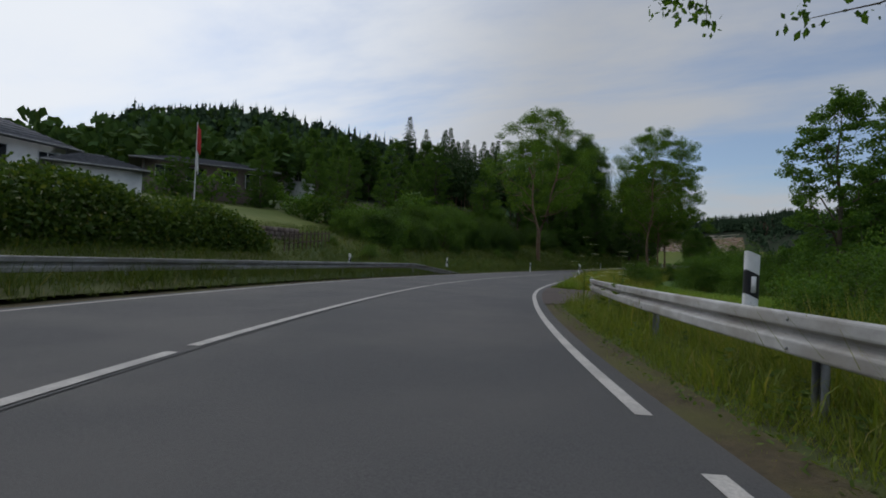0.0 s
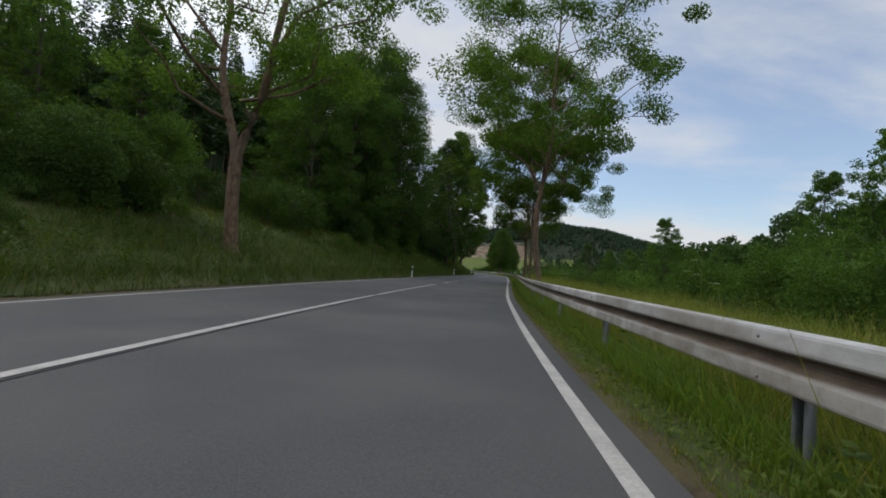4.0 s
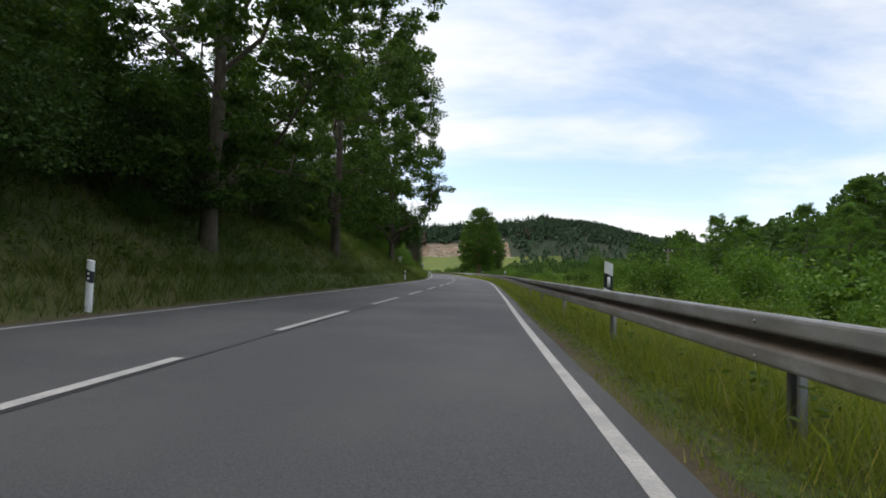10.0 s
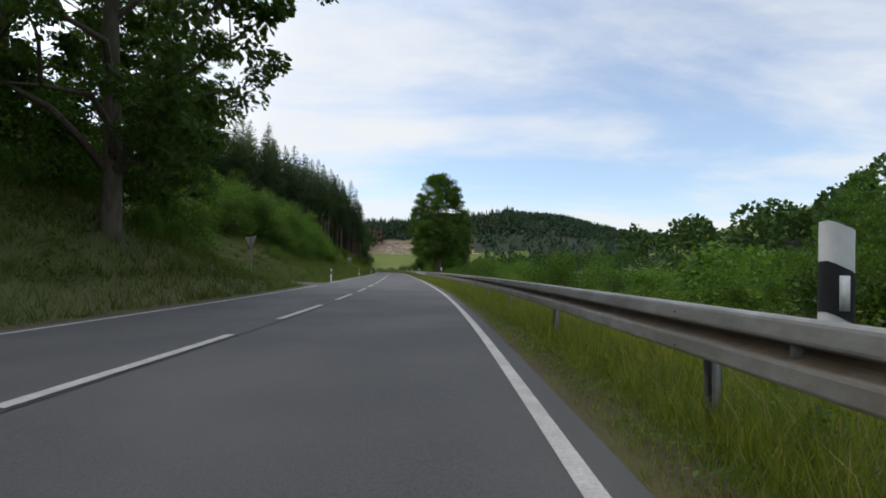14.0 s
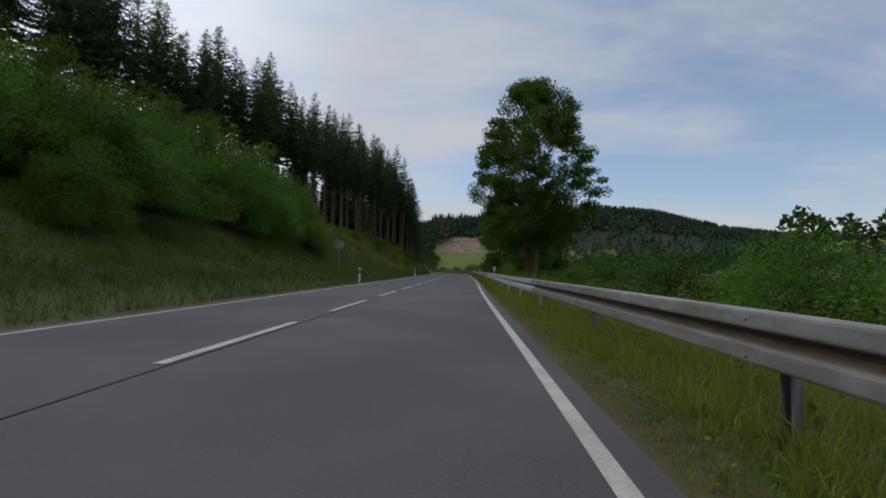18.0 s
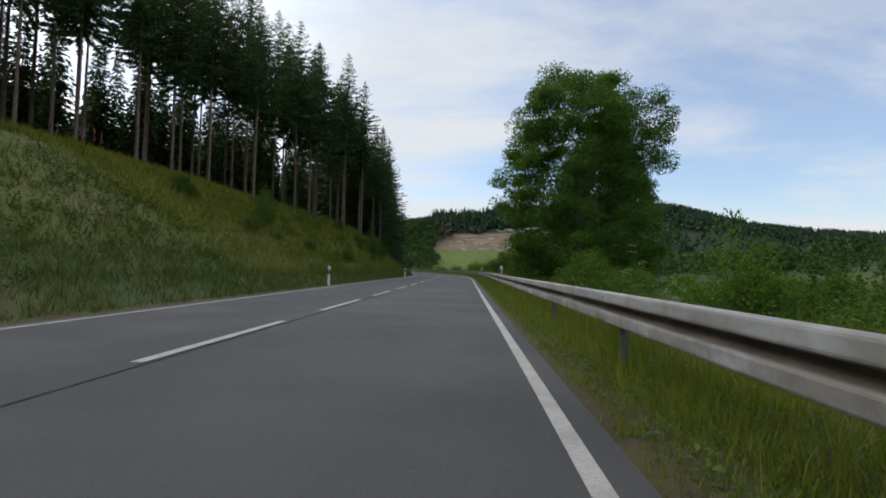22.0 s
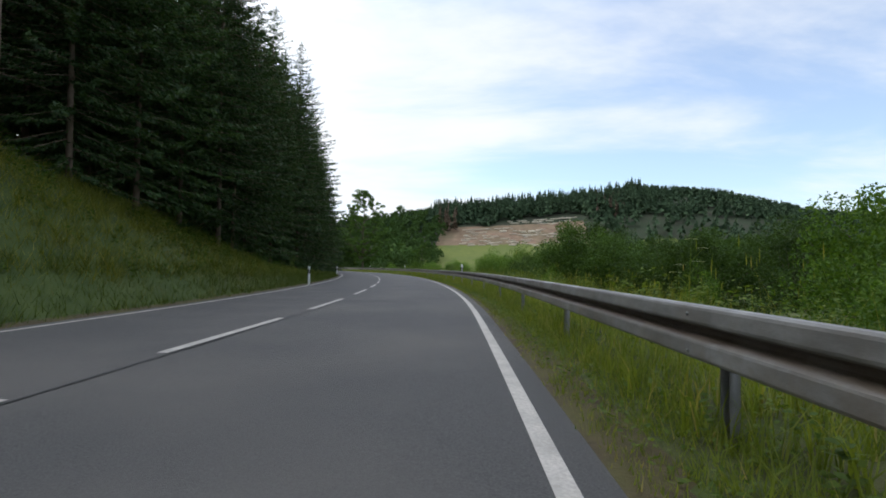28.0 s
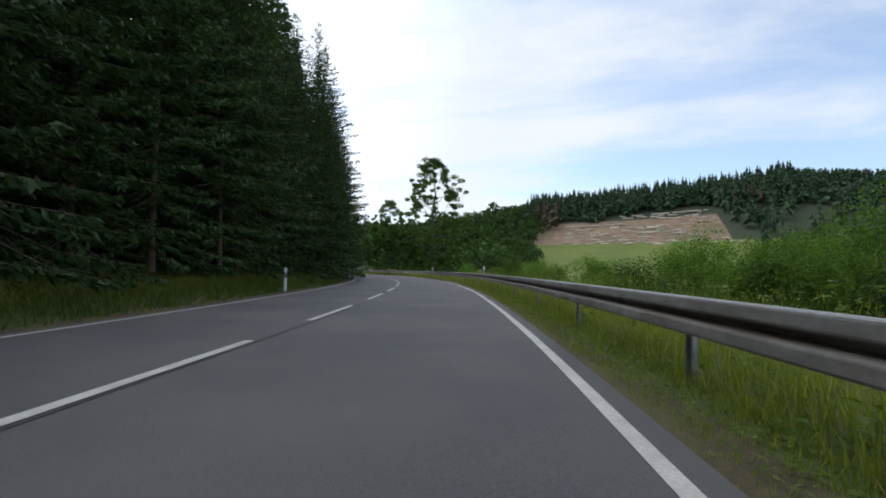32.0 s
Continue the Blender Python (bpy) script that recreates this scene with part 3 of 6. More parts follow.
def ground_z(X, Y):
    shape = np.shape(X)
    X = np.asarray(X, float).ravel(); Y = np.asarray(Y, float).ravel()
    n, yc = nearest(X, Y)
    ky = sorted(LEFT); tab = np.array([LEFT[k] for k in ky])
    row = np.stack([np.interp(yc, ky, tab[:, j]) for j in range(len(LD))], 1)
    d = np.abs(n)
    zl = row[:, 0].copy()
    for j in range(len(LD) - 1):
        f = np.clip((d - LD[j]) / (LD[j + 1] - LD[j]), 0, 1)
        zl = zl + f * (row[:, j + 1] - row[:, j])
    zr = np.interp(d, RD, RIGHT)
    flat = np.clip(1 - np.abs(yc - 18.5) / 9, 0, 1)           # level mouth of the farm track
    zr = zr * (1 - np.minimum(1, flat * 2.2) * (d < 22))
    z = np.where(n < 0, zl, zr) * np.clip((d - 4.2) / 0.6, 0, 1)
    z = z + road_z(np.clip(Y, -60, 60)) * np.clip(1 - (d - 5) / 60, 0, 1)
    # far wooded ridge closing the valley, the field at its foot
    hc = np.interp(X, [-900, -600, -330, -210, -175, -120, -75, 0, 60, 90, 150, 220, 300, 500, 900], [80, 72, 55, 30, 30, 38, 46, 51, 57, 64, 60, 43, 37, 34, 38])
    u = np.clip((Y - 540) / 200, 0, 1)
    far = hc * (u * u * (3 - 2 * u)) * np.clip(1.35 - 0.35 * u, 0, 2)
    far = np.where(Y > 520, far, 0)
    z = z * np.clip((640 - Y) / 140, 0, 1) + far
    # hill on the other side of the stream
    hill = 34 * np.exp(-((X - 190) / 75) ** 2 - ((Y - 215) / 105) ** 2) + 17 * np.exp(-((X - 120) / 45) ** 2 - ((Y - 320) / 70) ** 2)
    z = z + np.where(n > 0, hill, 0) * np.clip((np.abs(n) - 12) / 20, 0, 1)
    return z.reshape(shape)


def gz(x, y):
    return float(ground_z(np.array([x]), np.array([y]))[0])


# ------------------------------------------------------------------ ground and road
def axis(dense0, dense1, step, lo, hi):
    a = [dense0]
    g = step
    while a[0] > lo:
        g *= 1.18; a.insert(0, a[0] - g)
    m = list(np.arange(dense0, dense1 + step * .5, step))
    a = a[:-1] + m
    g = step
    while a[-1] < hi:
        g *= 1.18; a.append(a[-1] + g)
    return np.array(a)


def build_ground():
    xs = axis(-60, 26, 1.25, -1900, 1900); ys = axis(-30, 400, 2.0, -900, 2600)
    X, Y = np.meshgrid(xs, ys)
    Z = ground_z(X, Y)
    n, yc = nearest(X, Y)
    n = n.reshape(X.shape)
    near = np.abs(n)
    rough = np.array([noise.noise(Vector((x * .35, y * .35, 0))) for x, y in zip(X.ravel(), Y.ravel())]).reshape(X.shape)
    Z = Z + rough * 0.18 * np.clip((near - 9) / 6, 0, 1)
    Z = Z - 0.35 * (near < 6.6) - 0.12 * np.clip((8.5 - near) / 2, 0, 1) * (near >= 6.6)
    side = (n > 0) & (n < 19) & (np.abs(Y - 18.5) < 8)
    Z = Z - 0.2 * side
    r, c = X.shape
    i, j = np.meshgrid(np.arange(r - 1), np.arange(c - 1), indexing="ij")
    F = np.stack([i * c + j, i * c + j + 1, (i + 1) * c + j + 1, (i + 1) * c + j], -1).reshape(-1, 4)
    me = mesh_of("ground", np.stack([X, Y, Z], -1).reshape(-1, 3), [F], M_GROUND, True)
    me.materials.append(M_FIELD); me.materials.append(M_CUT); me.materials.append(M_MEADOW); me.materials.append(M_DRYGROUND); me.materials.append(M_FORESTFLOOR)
    cen = np.stack([X, Y], -1).reshape(-1, 2)[F].mean(1)
    x, y = cen[:, 0], cen[:, 1]
    idx = np.zeros(len(F), dtype=np.int32)
    idx[(y > 520) & (y < 600 + 3 * np.sin(x * .09)) & (x > -140) & (x < 90)] = 1
    idx[(y >= 600 + 3 * np.sin(x * .09)) & (y < np.interp(x, [-58, -40, -8, 50], [628, 641, 657, 659]) + 4 * np.sin(x * .05) + 3 * np.sin(x * .31)) & (x > -56 + 5 * np.sin(y * .1)) & (x < 44 + 5 * np.sin(y * .13))] = 2
    idx[((y > 520) | ((x < -58) & (y > 80)) | ((x > 70) & (y > 66))) & (idx == 0)] = 5
    idx[((x - 104) / 27) ** 2 + ((y - 322) / 44) ** 2 < 1] = 1
    nf = nearest(x, y)[0]
    idx[(y > 384) & (y < 560) & (x > -52) & (x < 32) & (nf > 13)] = 1
    idx[(nf < -17) & (nf > -30) & (y > 24) & (y < 45)] = 1
    idx[(nf > 8.6) & (x < 70) & (y > 22) & (y < 66)] = 3
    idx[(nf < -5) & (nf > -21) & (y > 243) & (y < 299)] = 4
    me.polygons.foreach_set("material_index", idx)
    tagged(new("ground", me), "green meadow valley floor with wooded slopes", "ground", kind="structure")


def strip(name, s0, s1, prof, mat, label, step=1.0, dz=0.0, parent=None, kind="structure", smooth=True, follow=None):
    """A ribbon along the road. prof: (n, z) across it, left to right."""
    ss = np.arange(s0, s1 + step * .5, step)
    V = []
    for n, z in prof:
        n = lateral(n, centre_y(ss))
        xy = on_road(ss, n)
        zz = road_z(centre_y(ss)) + z + dz
        if follow is not None:
            zz = follow(ss, n, xy, zz)
        V.append(np.column_stack([xy, zz]))
    V = np.stack(V, 1)
    r, c = V.shape[:2]
    i, j = np.meshgrid(np.arange(r - 1), np.arange(c - 1), indexing="ij")
    F = np.stack([i * c + j, i * c + j + 1, (i + 1) * c + j + 1, (i + 1) * c + j], -1).reshape(-1, 4)
    me = mesh_of(name, V.reshape(-1, 3), [F], mat, smooth)
    ob = new(name, me)
    if parent:
        ob.parent = parent
        return ob
    return tagged(ob, label, name.split("_")[0], kind=kind)


def verge_follow(ss, n, xy, zz):
    wob = np.array([noise.noise(Vector((x * .8, y * .8, 3))) for x, y in xy])
    g = ground_z(xy[:, 0], xy[:, 1])
    e = np.abs(n)
    f = np.clip((e - 4.1) / .8, 0, 1)
    return zz * (1 - f) + (g + 0.02 + 0.05 * wob) * f - np.where(e > 8.2, .25, 0)


build_ground()
road = strip("road", 2, S_END - 2, [(('L', .36), -.03), (('L', .3), 0), (-2.4, .012), (-1.2, .008), (0, .03), (1.2, .012), (2.4, .012), (('R', .24), 0), (('R', .3), -.03)],
             M_ASPHALT, "grey asphalt country road with two lanes")
tagged(road, category="road")
for s0, s1 in ((2, s_of(12.2)), (s_of(24.6), S_END - 2)):
    strip("shoulder_right", s0, s1, [(('R', .25), -.014), (('R', .36), .006), (('R', .62), .016)], M_SHOULDER, "mossy brown strip along the asphalt edge")
for s0, s1 in ((2, s_of(183.4)), (s_of(189.2), S_END - 2)):
    strip("shoulder_left", s0, s1, [(('L', .75), .012), (('L', .5), .004), (('L', .33), -.014)], M_SHOULDER, "mossy brown strip along the asphalt edge")
strip("verge_right", 2, S_END - 2, [(('R', .42), .006), (('R', .75), .012), (5.0, .0), (5.6, 0), (6.4, 0), (7.2, 0), (8.6, 0)], M_SOIL, "narrow grassy verge beside the road", follow=verge_follow)
strip("verge_left", 2, S_END - 2, [(-8.6, 0), (-7.2, 0), (-6.2, 0), (-5.6, 0), (('L', 1.0), 0), (('L', .62), -.004)], M_GROUND, "narrow grassy verge below the bank", follow=verge_follow)


def markings():
    s_junc0, s_junc1 = s_of(183.2), s_of(189.2)
    for s0, s1 in ((2, s_of(1.15)), (s_of(1.9), S_END - 4)):
        strip("edge_line_right", s0, s1, [(('R', -.06), .004), (('R', .06), .002)], M_PAINT, "worn white painted edge line", dz=.003)
    strip("edge_line_left", 2, s_junc0, [(('L', .06), .002), (('L', -.06), .004)], M_PAINT, "worn white painted edge line", dz=.003)
    strip("edge_line_left_far", s_junc1, S_END - 4, [(('L', .06), .002), (('L', -.06), .004)], M_PAINT, "worn white painted edge line", dz=.003)
    strip("centre_seam", 2, S_END - 4, [(.09, .033), (.125, .033)], M_SEAM, "dark tarred seam along the centre line", dz=.003)
    ends = []
    # nearly solid line through the bend, with narrow breaks
    breaks = [-57, -45, -33, -21, -9, 3.1, 17.55, 24.5, 38, 40.7, 50.35, 62.5, 75.95]
    for a, b in zip(breaks, breaks[1:]):
        sa, sb = s_of(a), s_of(b)
        ends.append((sb - .18, sb - sa - .36))
    anchors = [82.7, 112.9, 155.3, 178.9, 214.5, 255.87, 284.25, 306.45, 335.9, 341.9, 348.0]
    for a, b in zip(anchors, anchors[1:]):
        sa, sb = s_of(a), s_of(b)
        k = max(1, round((sb - sa) / 5.95))
        for i in range(k):
            ends.append((sa + (sb - sa) * i / k, 3.7))
    ss = s_of(348.0)
    while ss < S_END - 6:
        ends.append((ss, 3.75)); ss += 5.95
    root = thing("centre_line", "row of worn white painted centre dashes", "road marking", kind="structure")
    for e, ln in ends:
        if e - ln > 3:
            strip("dash", e - ln, e, [(-.065, .031), (0, .033), (.065, .031)], M_PAINT, "", step=ln / max(8, int(ln)), dz=.007, parent=root)


markings()


MOUTH_Y = [11.4, 13.5, 16.5, 18, 20.3, 21.9]
MOUTH_N = [4.7, 6.0, 7.6, 8.3, 7.2, 4.7]


def track_mouth():
    """Paved mouth of the farm track on the right, and of the forest track on the left."""
    for nm, y0, y1, side, lab in (("farm_track", 11.4, 21.9, 1, "worn brownish asphalt mouth of a farm track"), ("forest_track", 183.6, 188.9, -1, "cracked asphalt mouth of a forest track")):
        V = []
        for s in np.linspace(s_of(y0), s_of(y1), 16):
            cy = float(centre_y(s))
            far = float(np.interp(cy, MOUTH_Y, MOUTH_N)) if side > 0 else 18.0
            inner = float(lateral(('R', .2), cy)) if side > 0 else float(-lateral(('L', .28), cy))
            nn = np.linspace(inner, far, 14)
            skew = 0 if side > 0 else -(nn - 4.2) * .12 * (cy - 186.2) / 2.6
            z = float(road_z(cy)) + np.where(nn < inner + .05, -.012, .025) + (0 if side > 0 else np.interp(nn, [4, 8, 11, 16], [0, .07, .3, .85]))
            V.append(np.column_stack([on_road(s + skew, side * nn), z]))
        V = np.array(V); r, c = V.shape[:2]
        i, j = np.meshgrid(np.arange(r - 1), np.arange(c - 1), indexing="ij")
        F = np.stack([i * c + j, i * c + j + 1, (i + 1) * c + j + 1, (i + 1) * c + j], -1).reshape(-1, 4)
        tagged(new(nm, mesh_of(nm, V.reshape(-1, 3), [F if side > 0 else F[:, ::-1]], M_OLDPAVE, True)), lab, "track", kind="structure")


track_mouth()


# ------------------------------------------------------------------ guardrails and posts
def rail_profile(sharp=False):
    """Cross-section of a W beam: (towards the road, height), from its top edge down, front face."""
    if sharp:
        return [(-.005, .750), (.0, .757), (.066, .757), (.08, .748), (.082, .652), (.078, .645), (.02, .624), (.012, .612), (.014, .584), (.03, .574), (.076, .553), (.082, .545), (.081, .446), (.07, .438), (.0, .436)]
    return [(.0, .750), (.03, .757), (.064, .755), (.078, .745), (.082, .73), (.082, .662), (.078, .648), (.066, .639), (.02, .624), (.010, .612), (.010, .59), (.02, .577), (.064, .556), (.078, .545), (.082, .532), (.081, .458), (.076, .444), (.062, .436), (.03, .434), (.0, .436)]


def rail_n(s, n, side):
    return float(np.interp(centre_y(s), RAIL_Y, RAIL_F)) + .08 + n if side > 0 else n + float(np.interp(centre_y(s), [0, 20, 33], [-.5, 0, .7]))


def beam_mesh(s0, s1, n, side, sharp=False, drop=None):
    ss = np.linspace(s0, s1, 4)
    prof = [(a, .782 - (.757 - b) * .966) for a, b in rail_profile(sharp)]
    prof = prof + [(a - .007, b) for a, b in reversed(prof)]
    V = []
    for s in ss:
        low = drop(s) if drop else 0
        for a, b in prof:
            xy = on_road(s, rail_n(s, n, side) - side * a)
            V.append((*xy, b - low + float(road_z(centre_y(s)))))
    m = len(prof)
    i, j = np.meshgrid(np.arange(3), np.arange(m), indexing="ij"); k = (j + 1) % m
    F = np.stack([i * m + j, i * m + k, (i + 1) * m + k, (i + 1) * m + j], -1).reshape(-1, 4)
    return np.array(V), (F if side > 0 else F[:, ::-1])


def guardrail(name, label, y0, y1, n, side, sharp=False, mat=None, drop=None, step=4.0):
    root = thing(name, label, "guardrail")
    b = Build()
    b.box((-.05, .0, -.5), (-.045, .06, .70)); b.box((.045, .0, -.5), (.05, .06, .70)); b.box((-.05, .055, -.5), (.05, .06, .70))
    b.box((-.03, -.075, .56), (.03, .0, .64))
    post_me = b.mesh("rail_post", M_GALVNEW if mat is M_GALVNEW else M_POSTGALV)
    bb = Build()
    bb.tube([(0, .0, 0), (0, -.008, 0), (0, -.012, 0)], [.013, .012, .001], 8)
    bolt_me = bb.mesh("bolt", M_POSTGALV)
    s, s_last = s_of(y0), s_of(y1)
    k = 0
    while s < s_last - .5:
        e = min(s + step, s_last)
        V, F = beam_mesh(s - .16, e + .16, n + side * (-.003 if k % 2 else 0), side, sharp, drop)
        me = mesh_of("beam", V, [F], mat, False)
        me.polygons.foreach_set("use_smooth", np.zeros(len(me.polygons), dtype=bool))
        child("beam", me, root)
        low = drop(s) if drop else 0
        if low < .5:
            x, y = on_road(s, rail_n(s, n, side) + side * .07)
            tx, ty = np.interp(s, CS, CT[:, 0]), np.interp(s, CS, CT[:, 1])
            ang = math.degrees(math.atan2(ty, tx))
            z = float(road_z(centre_y(s))) - low
            child("post", post_me, root, m=pose(x, y, z, 0, 0, ang if side < 0 else ang) @ (Matrix.Rotation(math.pi, 4, 'Z') if side < 0 else Matrix.Identity(4)) @ Matrix.Rotation(math.pi, 4, 'Z'))
            for off in (.1,):
                for hz in (.725, .513):
                    bx, by = on_road(s + off, rail_n(s, n, side) - side * .083)
                    child("bolt", bolt_me, root, m=pose(bx, by, hz + z, 0, 0, ang + (0 if side > 0 else 180)) @ Matrix.Rotation(math.pi, 4, 'Z'))
        s = e
        k += 1
    return root


RAIL_N = 0.0
guardrail("guardrail", "weathered galvanised steel guardrail bending away at a farm track", -26, 15.0, RAIL_N, 1, mat=M_GALV, drop=lambda s: .07)
guardrail("guardrail", "weathered galvanised steel guardrail rising out of the grass", 26.5, 105.35, RAIL_N, 1, mat=M_GALV,
          drop=lambda s: max(0, (s_of(33.5) - s) / 9.5))
guardrail("guardrail", "long dark weathered steel guardrail on channel posts", 105.35, 206, RAIL_N, 1, mat=M_GALVDARK)
guardrail("guardrail", "newer bright galvanised steel guardrail with sharp beam", 206, 232.9, RAIL_N, 1, sharp=True, mat=M_GALVNEW)
guardrail("guardrail", "pale weathered guardrail with rusty groove", 232.9, 290.87, RAIL_N, 1, mat=M_GALV)
guardrail("guardrail", "dark weathered guardrail curving with the road", 290.87, 425, RAIL_N, 1, mat=M_GALVDARK)
guardrail("guardrail", "dark weathered guardrail on the outside of the bend", -30, 37, -5.3, -1, mat=M_GALVDARK,
          drop=lambda s: max(0, (s - s_of(28.5)) / 10.0))


def delineator_parts():
    """White plastic road post with a slanted black band and a reflector; hollow rounded triangle in plan."""
    sect = [(-.06, -.045), (-.035, -.06), (.035, -.06), (.06, -.045), (.05, .02), (.015, .06), (-.015, .06), (-.05, .02)]

    def hull(z0, z1, grow, slant=0.0, top=None):
        b = Build(); m = len(sect)
        lo = [(x * grow, y * grow, z0 + slant * x) for x, y in sect]; hi = [(x * grow, y * grow, z1 + (slant if top is None else top) * x) for x, y in sect]
        F = [(i, (i + 1) % m, m + (i + 1) % m, m + i) for i in range(m)]
        b.quads(lo + hi, F)
        b.tris(hi + [(0, 0, z1 + .004)], [(i, (i + 1) % m, m) for i in range(m)])
        return b
    body = hull(-.25, 1.0, 1.0, 0, -.35).mesh("body", M_WHITE, False)
    band = hull(.60, .82, 1.035, -.45).mesh("black_band", M_BLACK, False)
    rb = Build(); rb.box((-.021, -.0685, .635), (.021, -.061, .785))
    refl = rb.mesh("reflector", M_REFL)
    dots = []
    for z in (.665, .755):                                  # round cat's eyes of the posts across the road
        d = Build(); d.tube([(0, -.061, z), (0, -.069, z), (0, -.0695, z)], [.027, .025, .001], 12)
        dots.append(d.mesh("cats_eye", M_REFL, True))
    short = hull(.34, 1.0, 1.0, 0, -.35).mesh("body", M_WHITE, False)
    br = Build(); br.box((-.17, -.02, .4), (-.04, .02, .5))
    return body, band, refl, short, br.mesh("bracket", M_POSTGALV), dots


D_BODY, D_BAND, D_REFL, D_SHORT, D_BRACKET, D_DOTS = delineator_parts()


def delineator(y, n, lean=0, turn=0, z=None, label="white plastic delineator post with black band and reflector"):
    s = s_of(y)
    x, yy = on_road(s, float(lateral(n, y)))
    ang = math.degrees(math.atan2(np.interp(s, CS, CT[:, 1]), np.interp(s, CS, CT[:, 0]))) - 90
    if z is None:
        z = max(gz(x, yy), float(road_z(y))) - .02
    root = thing("delineator_post", label, "delineator", pose(x, yy, z, lean, lean * .6, ang + turn), group="delineators along the road")
    clip = "behind" in label
    child("body", D_SHORT if clip else D_BODY, root)
    if clip:
        child("bracket", D_BRACKET, root)
    band = child("black_band", D_BAND, root)
    if clip:
        child("reflector", D_REFL, band)
    else:
        for me in D_DOTS:
            child("cats_eye", me, band)


for y, n in ((53.6, -3.96), (90.6, -4.37), (122.9, -4.32), (157.8, -4.12), (192.8, -3.65), (225.8, -3.97), (260.6, -3.85), (288.6, -3.43), (319.0, -3.64), (349.1, -4.08), (377, -4.0), (400, -4.1), (420, -4.1)):
    delineator(y, n, lean=random.uniform(-1.2, 1.2), z=-.02)
for y in (3.2, 32.2, 88.7, 121.8, 156.4, 191.0, 225.6, 259.6, 287.8, 319, 355, 379, 402):
    delineator(y, ('G', .2), lean=random.uniform(-1.5, 1.5), z=float(road_z(y)) + .18, label="short white delineator behind the guardrail with black band")
for y, n in ((5.5, -6.05), (21.5, -5.55), (34.6, -5.15)):
    delineator(y, n, lean=1.0, z=float(road_z(y)) + .2, label="white delineator behind the dark guardrail of the bend")


# ------------------------------------------------------------------ plants
SHAPES = {"ovoid": [.42, .78, .96, 1.0, .97, .85, .6, .2], "broad": [.9, 1.0, 1.0, .95, .84, .66, .42, .12],
          "umbrella": [.35, .7, .95, 1.0, .96, .84, .6, .2], "round": [.85, .95, .96, 1.0, .99, .93, .78, .42], "tall": [.55, .85, 1.0, 1.0, .9, .72, .48, .12]}


def roughen(tb, P, rr, rng):
    """Swellings, healed branch scars and bark ridges on the last tube."""
    V = tb.v[-1]
    ring = len(V) // len(P)
    ax = np.repeat(P, ring, 0); R = np.repeat(rr, ring)
    d = V - ax
    d /= np.linalg.norm(d, axis=1)[:, None] + 1e-9
    low = np.array([noise.noise(Vector((p[0] * 3, p[1] * 3, p[2] * 1.5))) for p in V])
    fine = np.array([noise.noise(Vector((p[0] * 22, p[1] * 22, p[2] * 7))) for p in V])
    out = R * (.16 * low + .07 * fine)
    for k in range(16):
        c = P[0] + (0, 0, rng.uniform(.8, 7.5)); a = rng.random() * 6.28
        i = np.argmin(np.abs(P[:, 2] - c[2])); c = P[i] + np.array([math.cos(a), math.sin(a), 0]) * rr[i]
        g = np.linalg.norm((V - c) * (1, 1, .7), axis=1)
        out += .35 * rr[i] * np.exp(-(g / .09) ** 2) - .3 * rr[i] * np.exp(-(g / .04) ** 2)
    tb.v[-1] = V + d * out[:, None]


